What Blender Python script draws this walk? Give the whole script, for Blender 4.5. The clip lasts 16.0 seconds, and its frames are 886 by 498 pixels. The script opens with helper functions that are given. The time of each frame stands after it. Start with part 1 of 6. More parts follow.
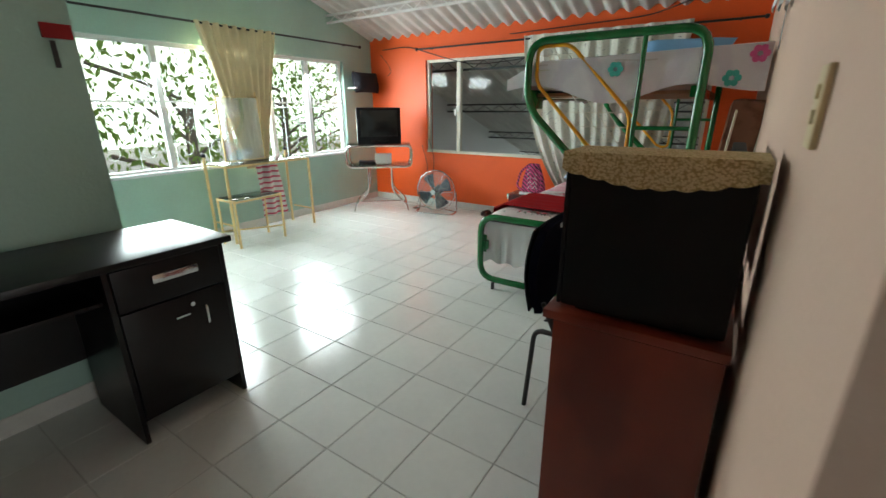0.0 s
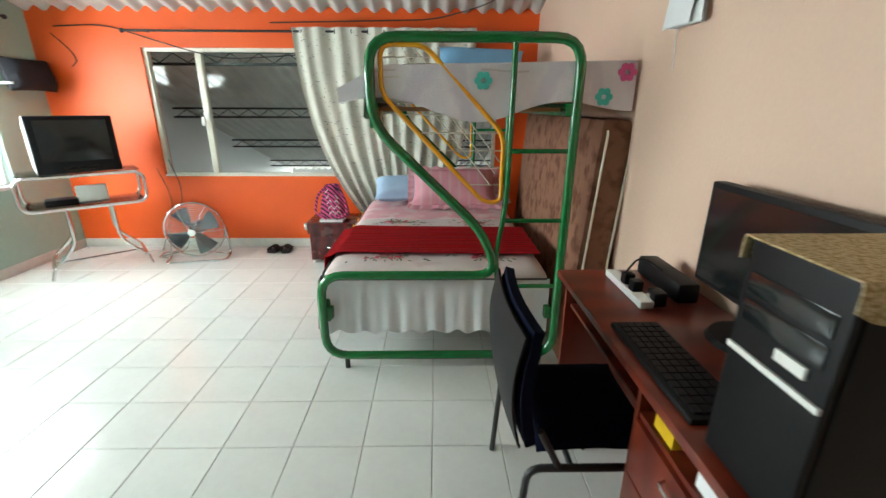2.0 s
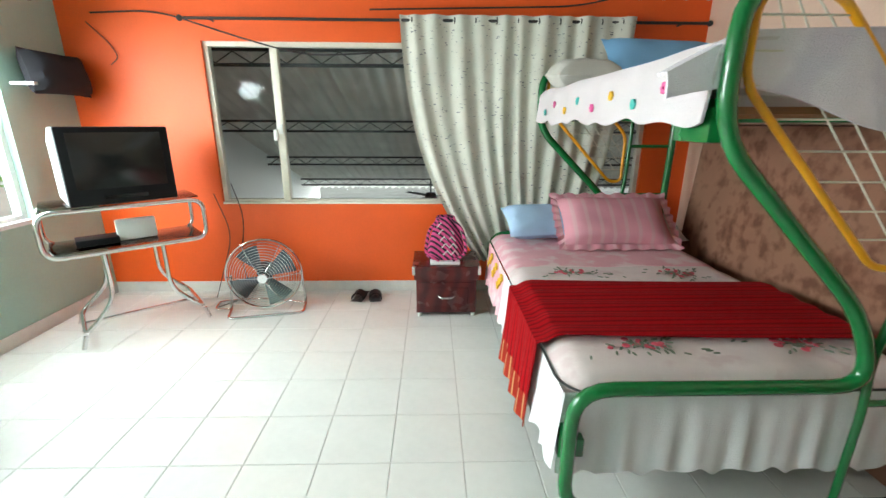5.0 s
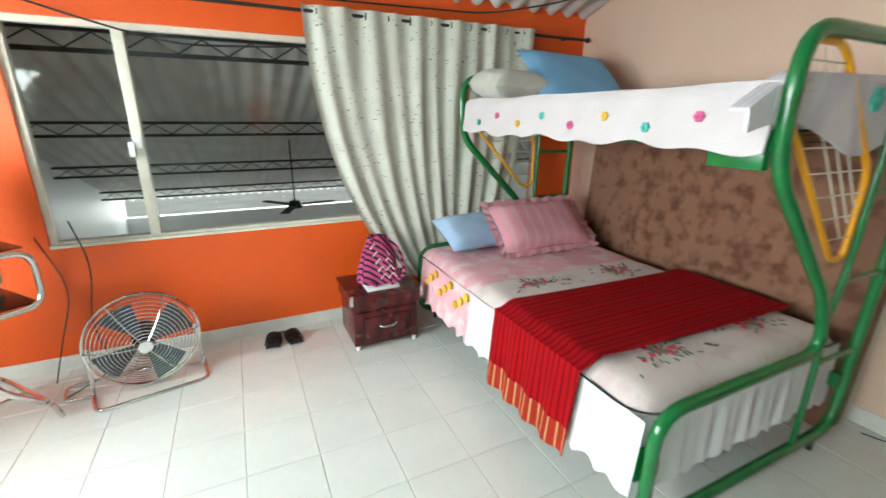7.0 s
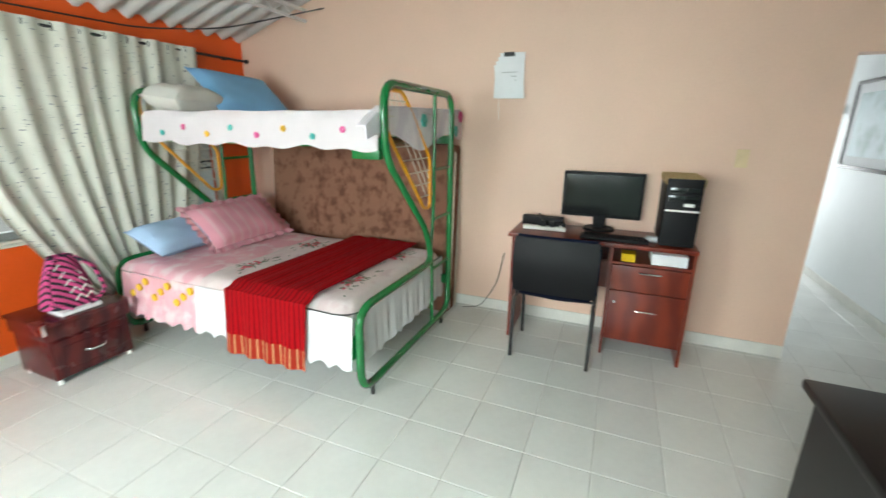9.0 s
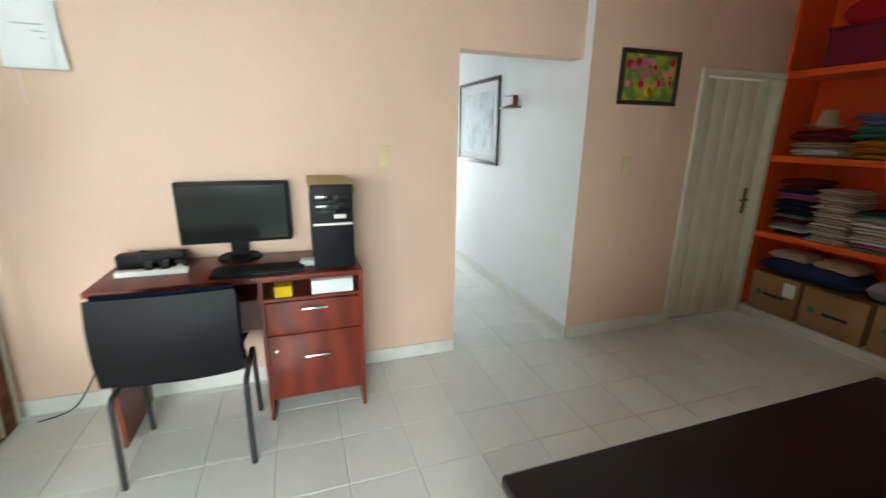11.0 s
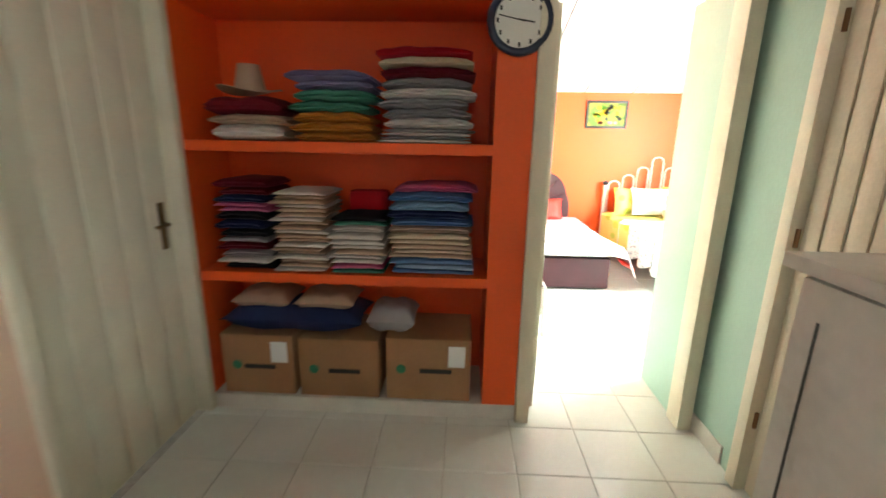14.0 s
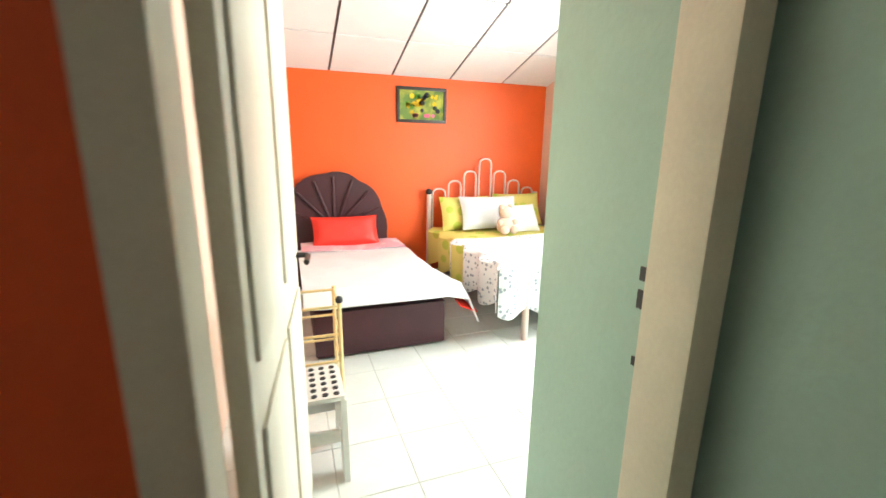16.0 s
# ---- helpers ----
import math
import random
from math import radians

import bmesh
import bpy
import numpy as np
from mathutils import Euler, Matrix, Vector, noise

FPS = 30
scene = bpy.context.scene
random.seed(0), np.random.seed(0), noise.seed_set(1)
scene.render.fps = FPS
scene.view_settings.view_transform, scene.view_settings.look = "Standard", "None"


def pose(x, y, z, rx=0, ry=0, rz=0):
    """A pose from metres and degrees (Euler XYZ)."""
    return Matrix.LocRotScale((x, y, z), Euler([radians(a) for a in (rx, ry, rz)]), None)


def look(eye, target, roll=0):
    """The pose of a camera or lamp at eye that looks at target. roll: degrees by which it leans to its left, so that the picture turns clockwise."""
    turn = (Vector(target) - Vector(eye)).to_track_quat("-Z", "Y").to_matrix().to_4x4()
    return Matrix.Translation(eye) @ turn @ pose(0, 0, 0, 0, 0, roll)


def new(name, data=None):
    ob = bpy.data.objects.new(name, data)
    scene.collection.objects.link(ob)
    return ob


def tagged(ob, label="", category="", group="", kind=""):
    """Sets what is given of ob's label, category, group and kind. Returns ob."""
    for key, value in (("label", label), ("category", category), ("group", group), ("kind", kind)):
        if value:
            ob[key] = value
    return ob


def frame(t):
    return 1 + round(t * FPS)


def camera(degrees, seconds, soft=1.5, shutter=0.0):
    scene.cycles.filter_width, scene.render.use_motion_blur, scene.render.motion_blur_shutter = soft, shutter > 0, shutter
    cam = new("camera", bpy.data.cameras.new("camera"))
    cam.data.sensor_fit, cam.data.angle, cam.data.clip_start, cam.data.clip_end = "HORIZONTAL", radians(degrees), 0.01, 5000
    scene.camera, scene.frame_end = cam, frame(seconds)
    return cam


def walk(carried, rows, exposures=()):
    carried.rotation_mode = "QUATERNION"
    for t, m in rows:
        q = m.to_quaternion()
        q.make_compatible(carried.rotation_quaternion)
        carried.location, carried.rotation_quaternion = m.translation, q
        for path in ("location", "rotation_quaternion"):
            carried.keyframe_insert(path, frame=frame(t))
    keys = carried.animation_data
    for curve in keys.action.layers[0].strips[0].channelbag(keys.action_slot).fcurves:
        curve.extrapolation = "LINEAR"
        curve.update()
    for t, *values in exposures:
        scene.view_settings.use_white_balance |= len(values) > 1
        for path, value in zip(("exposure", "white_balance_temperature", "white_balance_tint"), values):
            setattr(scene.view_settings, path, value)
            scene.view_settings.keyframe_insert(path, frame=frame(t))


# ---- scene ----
cam = camera(92.4, 16.0, 1.5, 0.4)
PATH = [
    (0, (0.944, 0.023, 1.432), (-0.111, 1.601, 0.802), -0.3),
    (0.5, (0.726, 0.122, 1.457), (-0.17, 1.792, 0.82), -0.4),
    (1, (0.548, 0.259, 1.508), (0.045, 2.084, 0.862), -0.2),
    (1.5, (0.312, 0.474, 1.524), (0.129, 2.361, 0.885), 0.1),
    (2, (0.019, 0.691, 1.53), (0.052, 2.587, 0.894), 0.2),
    (2.5, (-0.258, 0.856, 1.51), (-0.002, 2.741, 0.891), 0.5),
    (3, (-0.503, 1.08, 1.559), (-0.163, 2.955, 0.949), 0.4),
    (3.5, (-0.707, 1.313, 1.576), (-0.678, 3.219, 0.968), 0.3),
    (6, (-1.476, 2.078, 1.419), (-1.345, 3.998, 0.875), 0.2),
    (6.5, (-1.695, 2.263, 1.477), (-1.193, 4.117, 0.919), 0.3),
    (7, (-1.846, 2.183, 1.583), (-1.021, 3.904, 0.987), 0.5),
    (7.5, (-2.085, 1.988, 1.636), (-0.952, 3.523, 1.036), 0.4),
    (8, (-2.256, 1.809, 1.656), (-0.864, 3.111, 1.05), 0.4),
    (8.5, (-2.406, 1.715, 1.65), (-0.8, 2.743, 1.047), 0.5),
    (9, (-2.509, 1.693, 1.608), (-0.728, 2.418, 1.059), 0.8),
    (9.5, (-2.425, 1.589, 1.616), (-0.542, 1.981, 1.067), 0.9),
    (10, (-2.198, 1.473, 1.604), (-0.273, 1.527, 1.064), 0.7),
    (10.2, (-2.098, 1.47, 1.605), (-0.175, 1.385, 1.064), 0.9),
    (12.3, (-0.734, 1.148, 1.481), (0.487, -0.35, 0.966), 1.0),
    (12.5, (-0.581, 1.028, 1.473), (0.479, -0.587, 0.957), 1.5),
    (13, (-0.427, 0.591, 1.471), (0.323, -1.19, 0.956), 1.5),
    (13.5, (-0.366, 0.152, 1.443), (0.066, -1.737, 0.948), 1.2),
    (14, (-0.38, -0.361, 1.444), (-0.297, -2.298, 0.953), 1.0),
    (14.5, (-0.418, -0.817, 1.432), (-0.689, -2.74, 0.954), 0.7),
    (15, (-0.561, -1.236, 1.397), (-1.172, -3.082, 0.928), 1.0),
    (15.5, (-0.703, -1.575, 1.388), (-1.335, -3.415, 0.925), 0.8),
    (16, (-0.874, -1.831, 1.379), (-1.542, -3.66, 0.924), 0.9),
]
walk(cam, [(t, look(eye, target, roll)) for t, eye, target, roll in PATH],
     exposures=((0, -1.0), (1, -0.8), (2.5, -0.4), (4.8, -0.45), (6, -0.55), (7, -0.5), (8.5, -0.5), (10, -0.22), (12.5, 0.25), (13.5, 0.75), (14.5, 0.32), (15.2, -0.3), (16, -0.75)))


# ---- light ----
world = bpy.data.worlds.new("sky")
scene.world = world
world.use_nodes = True
wn = world.node_tree.nodes
sky = wn.new("ShaderNodeTexSky")
sky.sky_type, sky.sun_disc, sky.sun_elevation, sky.sun_rotation = "NISHITA", False, radians(62), radians(100)
world.node_tree.links.new(sky.outputs[0], wn["Background"].inputs[0])
wn["Background"].inputs[1].default_value = 0.14


def lamp(name, kind, m, energy, color, size=(1, 1), angle=0.0):
    data = bpy.data.lights.new(name, kind)
    data.energy, data.color = energy, color
    if kind == "AREA":
        data.shape, data.size, data.size_y = "RECTANGLE", size[0], size[1]
    if kind == "SUN":
        data.angle = angle
    ob = new(name, data)
    ob.matrix_world = m
    return ob


lamp("sun", "SUN", look((10, 2, 20), (0, 4, 0)), 4.0, (1.0, 0.96, 0.9), angle=radians(12))
lamp("west_window_daylight", "AREA", look((-4.30, 3.1, 1.55), (-2.5, 3.1, 0.0)), 560, (0.88, 0.98, 1.0), (3.0, 1.3))
lamp("bedroom_window_daylight", "AREA", look((-3.85, -3.85, 1.45), (-1.0, -3.85, 0.6)), 300, (0.93, 1.0, 1.0), (1.3, 1.2))
lamp("corridor_end_daylight", "AREA", look((5.42, -0.02, 1.2), (2.0, -0.02, 0.6)), 52, (0.93, 0.98, 1.0), (0.8, 1.7))
lamp("hall_daylight", "AREA", look((-1.2, 13.2, 0.2), (-1.2, 7.0, 0.9)), 330, (1.0, 1.0, 0.98), (6.0, 1.6))


# ---- materials ----
def mat(name, color, rough=0.6, metal=0.0, vary=0.12, scale=6.0, bump=0.0, bscale=80.0, random_object=0.0, coat=0.0, spec=0.5):
    m = bpy.data.materials.new(name)
    m.use_nodes = True
    nt = m.node_tree
    n, l = nt.nodes, nt.links
    b = n["Principled BSDF"]
    b.inputs["Roughness"].default_value, b.inputs["Metallic"].default_value = rough, metal
    b.inputs["Coat Weight"].default_value = coat
    b.inputs["Specular IOR Level"].default_value = spec
    tc = n.new("ShaderNodeTexCoord")
    n1 = n.new("ShaderNodeTexNoise")
    n1.inputs["Scale"].default_value, n1.inputs["Detail"].default_value = scale, 6
    l.new(tc.outputs["Object"], n1.inputs["Vector"])
    n2 = n.new("ShaderNodeTexNoise")
    n2.inputs["Scale"].default_value, n2.inputs["Detail"].default_value = bscale, 3
    l.new(tc.outputs["Object"], n2.inputs["Vector"])
    add = n.new("ShaderNodeMath")
    add.operation = "ADD"
    l.new(n1.outputs[0], add.inputs[0])
    mul = n.new("ShaderNodeMath")
    mul.operation = "MULTIPLY"
    mul.inputs[1].default_value = 0.4
    l.new(n2.outputs[0], mul.inputs[0])
    l.new(mul.outputs[0], add.inputs[1])
    last = add.outputs[0]
    if random_object:
        oi = n.new("ShaderNodeObjectInfo")
        ma = n.new("ShaderNodeMath")
        ma.operation = "MULTIPLY_ADD"
        ma.inputs[1].default_value = random_object
        l.new(oi.outputs["Random"], ma.inputs[0])
        l.new(last, ma.inputs[2])
        last = ma.outputs[0]
    ramp = n.new("ShaderNodeMapRange")
    ramp.inputs[1].default_value, ramp.inputs[2].default_value = 0.4, 1.0 + random_object
    ramp.inputs[3].default_value, ramp.inputs[4].default_value = 1 - vary, 1 + vary
    l.new(last, ramp.inputs[0])
    vm = n.new("ShaderNodeVectorMath")
    vm.operation = "SCALE"
    vm.inputs[0].default_value = color[:3]
    l.new(ramp.outputs[0], vm.inputs["Scale"])
    l.new(vm.outputs[0], b.inputs["Base Color"])
    rr = n.new("ShaderNodeMapRange")
    rr.inputs[3].default_value, rr.inputs[4].default_value = max(rough - 0.06, 0.02), min(rough + 0.08, 1)
    l.new(n1.outputs[0], rr.inputs[0])
    l.new(rr.outputs[0], b.inputs["Roughness"])
    if bump:
        bp = n.new("ShaderNodeBump")
        bp.inputs["Strength"].default_value, bp.inputs["Distance"].default_value = bump, 0.01
        l.new(n2.outputs[0], bp.inputs["Height"])
        l.new(bp.outputs[0], b.inputs["Normal"])
    return m


def two_tone(name, a, b, kind="bands", scale=20.0, at=0.5, rough=0.85, soft=0.04, bump=0.3, axis="X"):
    """A cloth or wood of two colours: bands, spots, veins or blotches."""
    m = mat(name, a, rough, vary=0.1, bump=bump, bscale=250, spec=0.15 if rough > 0.8 else 0.5)
    n, l = m.node_tree.nodes, m.node_tree.links
    tc = n.new("ShaderNodeTexCoord")
    if kind in ("bands", "veins"):
        tx = n.new("ShaderNodeTexWave")
        tx.bands_direction = axis
        tx.inputs["Scale"].default_value = scale
        tx.inputs["Distortion"].default_value = 7.0 if kind == "veins" else 0.6
        tx.inputs["Detail"].default_value = 3
        out = tx.outputs[1]
    elif kind == "spots":
        tx = n.new("ShaderNodeTexVoronoi")
        tx.inputs["Scale"].default_value = scale
        out = tx.outputs[0]
    else:
        tx = n.new("ShaderNodeTexNoise")
        tx.inputs["Scale"].default_value, tx.inputs["Detail"].default_value = scale, 5
        out = tx.outputs[0]
    l.new(tc.outputs["Object"], tx.inputs["Vector"])
    mr = n.new("ShaderNodeMapRange")
    mr.inputs[1].default_value, mr.inputs[2].default_value = at - soft, at + soft
    l.new(out, mr.inputs[0])
    mix = n.new("ShaderNodeMix")
    mix.data_type = "RGBA"
    bs = n["Principled BSDF"]
    old = bs.inputs["Base Color"].links[0].from_socket
    l.new(mr.outputs[0], mix.inputs[0])
    l.new(old, mix.inputs[6])
    mix.inputs[7].default_value = (*b[:3], 1)
    l.new(mix.outputs[2], bs.inputs["Base Color"])
    return m


def glass(name, tint=(0.93, 0.97, 0.96), rough=0.01, clear=0.88):
    m = bpy.data.materials.new(name)
    m.use_nodes = True
    n, l = m.node_tree.nodes, m.node_tree.links
    n.clear()
    out, mix = n.new("ShaderNodeOutputMaterial"), n.new("ShaderNodeMixShader")
    tr, gl = n.new("ShaderNodeBsdfTransparent"), n.new("ShaderNodeBsdfGlossy")
    tr.inputs[0].default_value = (*tint, 1)
    gl.inputs["Roughness"].default_value = rough
    fr = n.new("ShaderNodeFresnel")
    fr.inputs[0].default_value = 1.28
    l.new(fr.outputs[0], mix.inputs[0])
    l.new(tr.outputs[0], mix.inputs[1])
    l.new(gl.outputs[0], mix.inputs[2])
    l.new(mix.outputs[0], out.inputs[0])
    return m


ORANGE = mat("orange_paint", (0.84, 0.105, 0.009), 0.5, vary=0.08, scale=2.5, bump=0.12, bscale=60)
PINK = mat("pale_salmon_paint", (0.72, 0.50, 0.38), 0.55, vary=0.06, scale=1.5, bump=0.12, bscale=60)
GREEN = mat("sage_green_paint", (0.38, 0.56, 0.48), 0.5, vary=0.08, scale=2, bump=0.1, bscale=60)
WHITEWALL = mat("white_wall_paint", (0.78, 0.80, 0.80), 0.5, vary=0.05, scale=2, bump=0.1, bscale=60)
CREAM = mat("cream_enamel", (0.72, 0.67, 0.53), 0.4, vary=0.1, scale=5, bump=0.06, bscale=90)
BEIGE = mat("beige_plank_paint", (0.60, 0.52, 0.40), 0.45, vary=0.14, scale=5, bump=0.1, bscale=70)
SKIRT = mat("grey_white_skirting_tile", (0.68, 0.67, 0.62), 0.3, vary=0.1, scale=9)
TILE = mat("ivory_ceramic_tile", (0.70, 0.71, 0.67), 0.16, vary=0.09, scale=4, bump=0.02, bscale=30, random_object=0.25)
GROUT = mat("pale_grey_grout", (0.46, 0.45, 0.42), 0.9, vary=0.3, scale=30, bump=0.3)
ROOF = mat("grey_fibre_cement", (0.62, 0.60, 0.57), 0.8, vary=0.2, scale=3, bump=0.25, bscale=120)
PANEL = mat("white_ceiling_panel", (0.80, 0.80, 0.78), 0.7, vary=0.05, scale=3, bump=0.1)
METALBLACK = mat("black_steel", (0.02, 0.02, 0.02), 0.45, vary=0.3, bump=0.05)
METALWHITE = mat("white_steel", (0.75, 0.75, 0.73), 0.4, vary=0.12)
WINFRAME = mat("cream_window_steel", (0.74, 0.71, 0.60), 0.4, vary=0.12, scale=12, bump=0.05)
GLASS = glass("window_glass")
MIRROR = mat("mirror_glass", (0.9, 0.92, 0.92), 0.03, 1.0, vary=0.01)
BEDGREEN = mat("green_enamel_tube", (0.005, 0.15, 0.035), 0.22, vary=0.18, scale=12, coat=0.4)
YELLOW = mat("yellow_enamel_tube", (0.85, 0.38, 0.01), 0.3, vary=0.12, scale=12, coat=0.3)
WIRE = mat("white_wire", (0.7, 0.66, 0.55), 0.4, vary=0.1)
CHROME = mat("chrome_tube", (0.72, 0.72, 0.72), 0.12, 1.0, vary=0.06, scale=20)
GOLD = mat("pale_gold_tube", (0.80, 0.62, 0.30), 0.35, 0.35, vary=0.12, scale=15)
BLACKLAC = mat("black_lacquered_board", (0.008, 0.006, 0.006), 0.32, vary=0.3, scale=4, spec=0.3)
REDWOOD = two_tone("mahogany_laminate", (0.19, 0.026, 0.010), (0.12, 0.015, 0.007), "veins", 2.0, 0.5, 0.32, 0.4, 0.03, "Y")
DARKRED = two_tone("dark_cherry_wood", (0.10, 0.012, 0.012), (0.05, 0.006, 0.008), "veins", 2.5, 0.5, 0.25, 0.4, 0.03)
BLACKPL = mat("black_plastic", (0.005, 0.005, 0.006), 0.5, vary=0.2, bump=0.05, spec=0.2)
SCREEN = mat("dark_screen_glass", (0.012, 0.014, 0.014), 0.12, vary=0.05)
GREYPL = mat("grey_plastic", (0.42, 0.43, 0.43), 0.4, vary=0.08)
WHITEPL = mat("white_plastic", (0.78, 0.78, 0.74), 0.4, vary=0.06)
BLUECLOTH = mat("dark_blue_upholstery", (0.004, 0.006, 0.018), 0.95, vary=0.3, scale=40, bump=0.4, bscale=300, spec=0.08)
WHITECL = mat("white_cotton", (0.74, 0.73, 0.74), 0.9, vary=0.06, scale=5, bump=0.3, bscale=220)
CROCHET = two_tone("crocheted_cream_lace", (0.70, 0.56, 0.33), (0.42, 0.30, 0.13), "spots", 150, 0.55, 0.9, 0.1, 0.6)
PINKCL = two_tone("pink_printed_cotton", (0.78, 0.42, 0.47), (0.80, 0.62, 0.62), "blotch", 7, 0.55, 0.9, 0.06)
PINKPIL = two_tone("pink_pillow_cotton", (0.74, 0.34, 0.40), (0.74, 0.42, 0.46), "bands", 3.5, 0.8, 0.9, 0.12)
CREAMCL = two_tone("cream_flowered_cotton", (0.74, 0.64, 0.62), (0.68, 0.55, 0.54), "blotch", 9, 0.6, 0.9, 0.05)
REDCL = two_tone("red_woven_runner", (0.40, 0.002, 0.006), (0.20, 0.001, 0.003), "bands", 9, 0.75, 0.9, 0.2, 0.8, "Y")
FRINGE = two_tone("striped_rust_fringe", (0.34, 0.025, 0.012), (0.55, 0.30, 0.14), "bands", 7, 0.9, 0.9, 0.08, 0.5, "Y")
QUILT = two_tone("quilted_lilac_white_cotton", (0.82, 0.78, 0.82), (0.72, 0.67, 0.74), "bands", 14, 0.85, 0.9, 0.1, 0.6, "Y")
SHEETUP = mat("white_seersucker", (0.66, 0.60, 0.61), 0.9, vary=0.05, bump=0.5, bscale=140)
BLUEPIL = mat("sky_blue_cotton", (0.22, 0.47, 0.75), 0.9, vary=0.06, bump=0.3, bscale=220)
PALEBLUE = mat("pale_blue_cotton", (0.42, 0.58, 0.80), 0.9, vary=0.06, bump=0.3, bscale=220)
GREYPIL = mat("grey_white_cotton", (0.62, 0.60, 0.55), 0.9, vary=0.06, bump=0.3, bscale=220)
MATTRESS = two_tone("brown_damask_mattress", (0.25, 0.125, 0.08), (0.14, 0.058, 0.036), "blotch", 12, 0.56, 0.85, 0.09, 0.3)
CURTAIN = two_tone("grey_cream_slub_curtain", (0.66, 0.65, 0.57), (0.16, 0.17, 0.19), "blotch", 1.0, 0.70, 0.9, 0.02)
for nd in list(CURTAIN.node_tree.nodes):      # short dark slubs, wider than high
    if nd.bl_idname == "ShaderNodeTexNoise" and abs(nd.inputs["Scale"].default_value - 1.0) < 1e-4:
        mp = CURTAIN.node_tree.nodes.new("ShaderNodeMapping")
        mp.inputs["Scale"].default_value = (26, 26, 85)
        CURTAIN.node_tree.links.new(nd.inputs["Vector"].links[0].from_socket, mp.inputs["Vector"])
        CURTAIN.node_tree.links.new(mp.outputs[0], nd.inputs["Vector"])
        nd.inputs["Detail"].default_value = 1.0
GOLDCURT = mat("cream_gold_sheer_curtain", (0.80, 0.69, 0.44), 0.85, vary=0.12, scale=4, bump=0.2)
CARD = mat("brown_cardboard", (0.36, 0.20, 0.10), 0.85, vary=0.12, scale=5, bump=0.15)
PAPER = mat("white_paper", (0.78, 0.79, 0.80), 0.8, vary=0.04)
MAROON = mat("maroon_leatherette", (0.055, 0.012, 0.018), 0.42, vary=0.2, scale=6, bump=0.1)
REDPIL = mat("red_satin", (0.80, 0.035, 0.02), 0.5, vary=0.1, bump=0.1)
LIME = two_tone("lime_ringed_cotton", (0.50, 0.56, 0.09), (0.72, 0.62, 0.18), "spots", 7, 0.33, 0.9, 0.05)
DOTTED = two_tone("white_dotted_cotton", (0.35, 0.38, 0.42), (0.80, 0.80, 0.80), "spots", 26, 0.3, 0.9, 0.05)
INK = mat("dark_ink", (0.03, 0.03, 0.03), 0.7)
LEAF = mat("pale_green_foliage", (0.12, 0.20, 0.06), 0.6, vary=0.5, scale=1.2, random_object=0.2)
ln, ll = LEAF.node_tree.nodes, LEAF.node_tree.links
leaf_light, leaf_mix = ln.new("ShaderNodeBsdfTranslucent"), ln.new("ShaderNodeMixShader")
leaf_light.inputs[0].default_value = (0.30, 0.42, 0.10, 1)
leaf_mix.inputs[0].default_value = 0.6
ll.new(ln["Principled BSDF"].outputs[0], leaf_mix.inputs[1])
ll.new(leaf_light.outputs[0], leaf_mix.inputs[2])
ll.new(leaf_mix.outputs[0], ln["Material Output"].inputs[0])
BARK = mat("grey_bark", (0.16, 0.13, 0.10), 0.9, vary=0.3, bump=0.6)
GROUND = mat("grey_earth", (0.40, 0.39, 0.35), 0.95, vary=0.25, scale=0.8, bump=0.4)


def plain(name, color, rough=0.85):
    return mat(name, color, rough, vary=0.1, scale=12, bump=0.2, bscale=160, spec=0.2)


# ---- mesh helpers ----
def box(bm, x0, x1, y0, y1, z0, z1, bevel=0.0):
    r = bmesh.ops.create_cube(bm, size=1.0)
    bmesh.ops.transform(bm, matrix=Matrix.Translation(((x0 + x1) / 2, (y0 + y1) / 2, (z0 + z1) / 2)) @ Matrix.Diagonal((abs(x1 - x0), abs(y1 - y0), abs(z1 - z0), 1)), verts=r["verts"])
    if bevel:
        edges = {e for v in r["verts"] for e in v.link_edges}
        bmesh.ops.bevel(bm, geom=list(edges), offset=bevel, segments=2, affect="EDGES", profile=0.6)
    return bm


def B(*a, bevel=0.0):
    return box(bmesh.new(), *a, bevel=bevel)


def cyl(bm, m, r, h, r2=None, seg=16):
    bmesh.ops.create_cone(bm, cap_ends=True, segments=seg, radius1=r, radius2=r if r2 is None else r2, depth=h, matrix=m)
    return bm


def fillet(pts, r, closed=False, n=5):
    pts = [Vector(p) for p in pts]
    out = []
    for i, p in enumerate(pts):
        if not closed and i in (0, len(pts) - 1):
            out.append(p)
            continue
        a, b = (pts[i - 1] - p), (pts[(i + 1) % len(pts)] - p)
        d = min(r, a.length * 0.48, b.length * 0.48)
        a, b = p + a.normalized() * d, p + b.normalized() * d
        for k in range(n + 1):
            t = k / n
            out.append(a * (1 - t) ** 2 + p * 2 * t * (1 - t) + b * t * t)
    return out


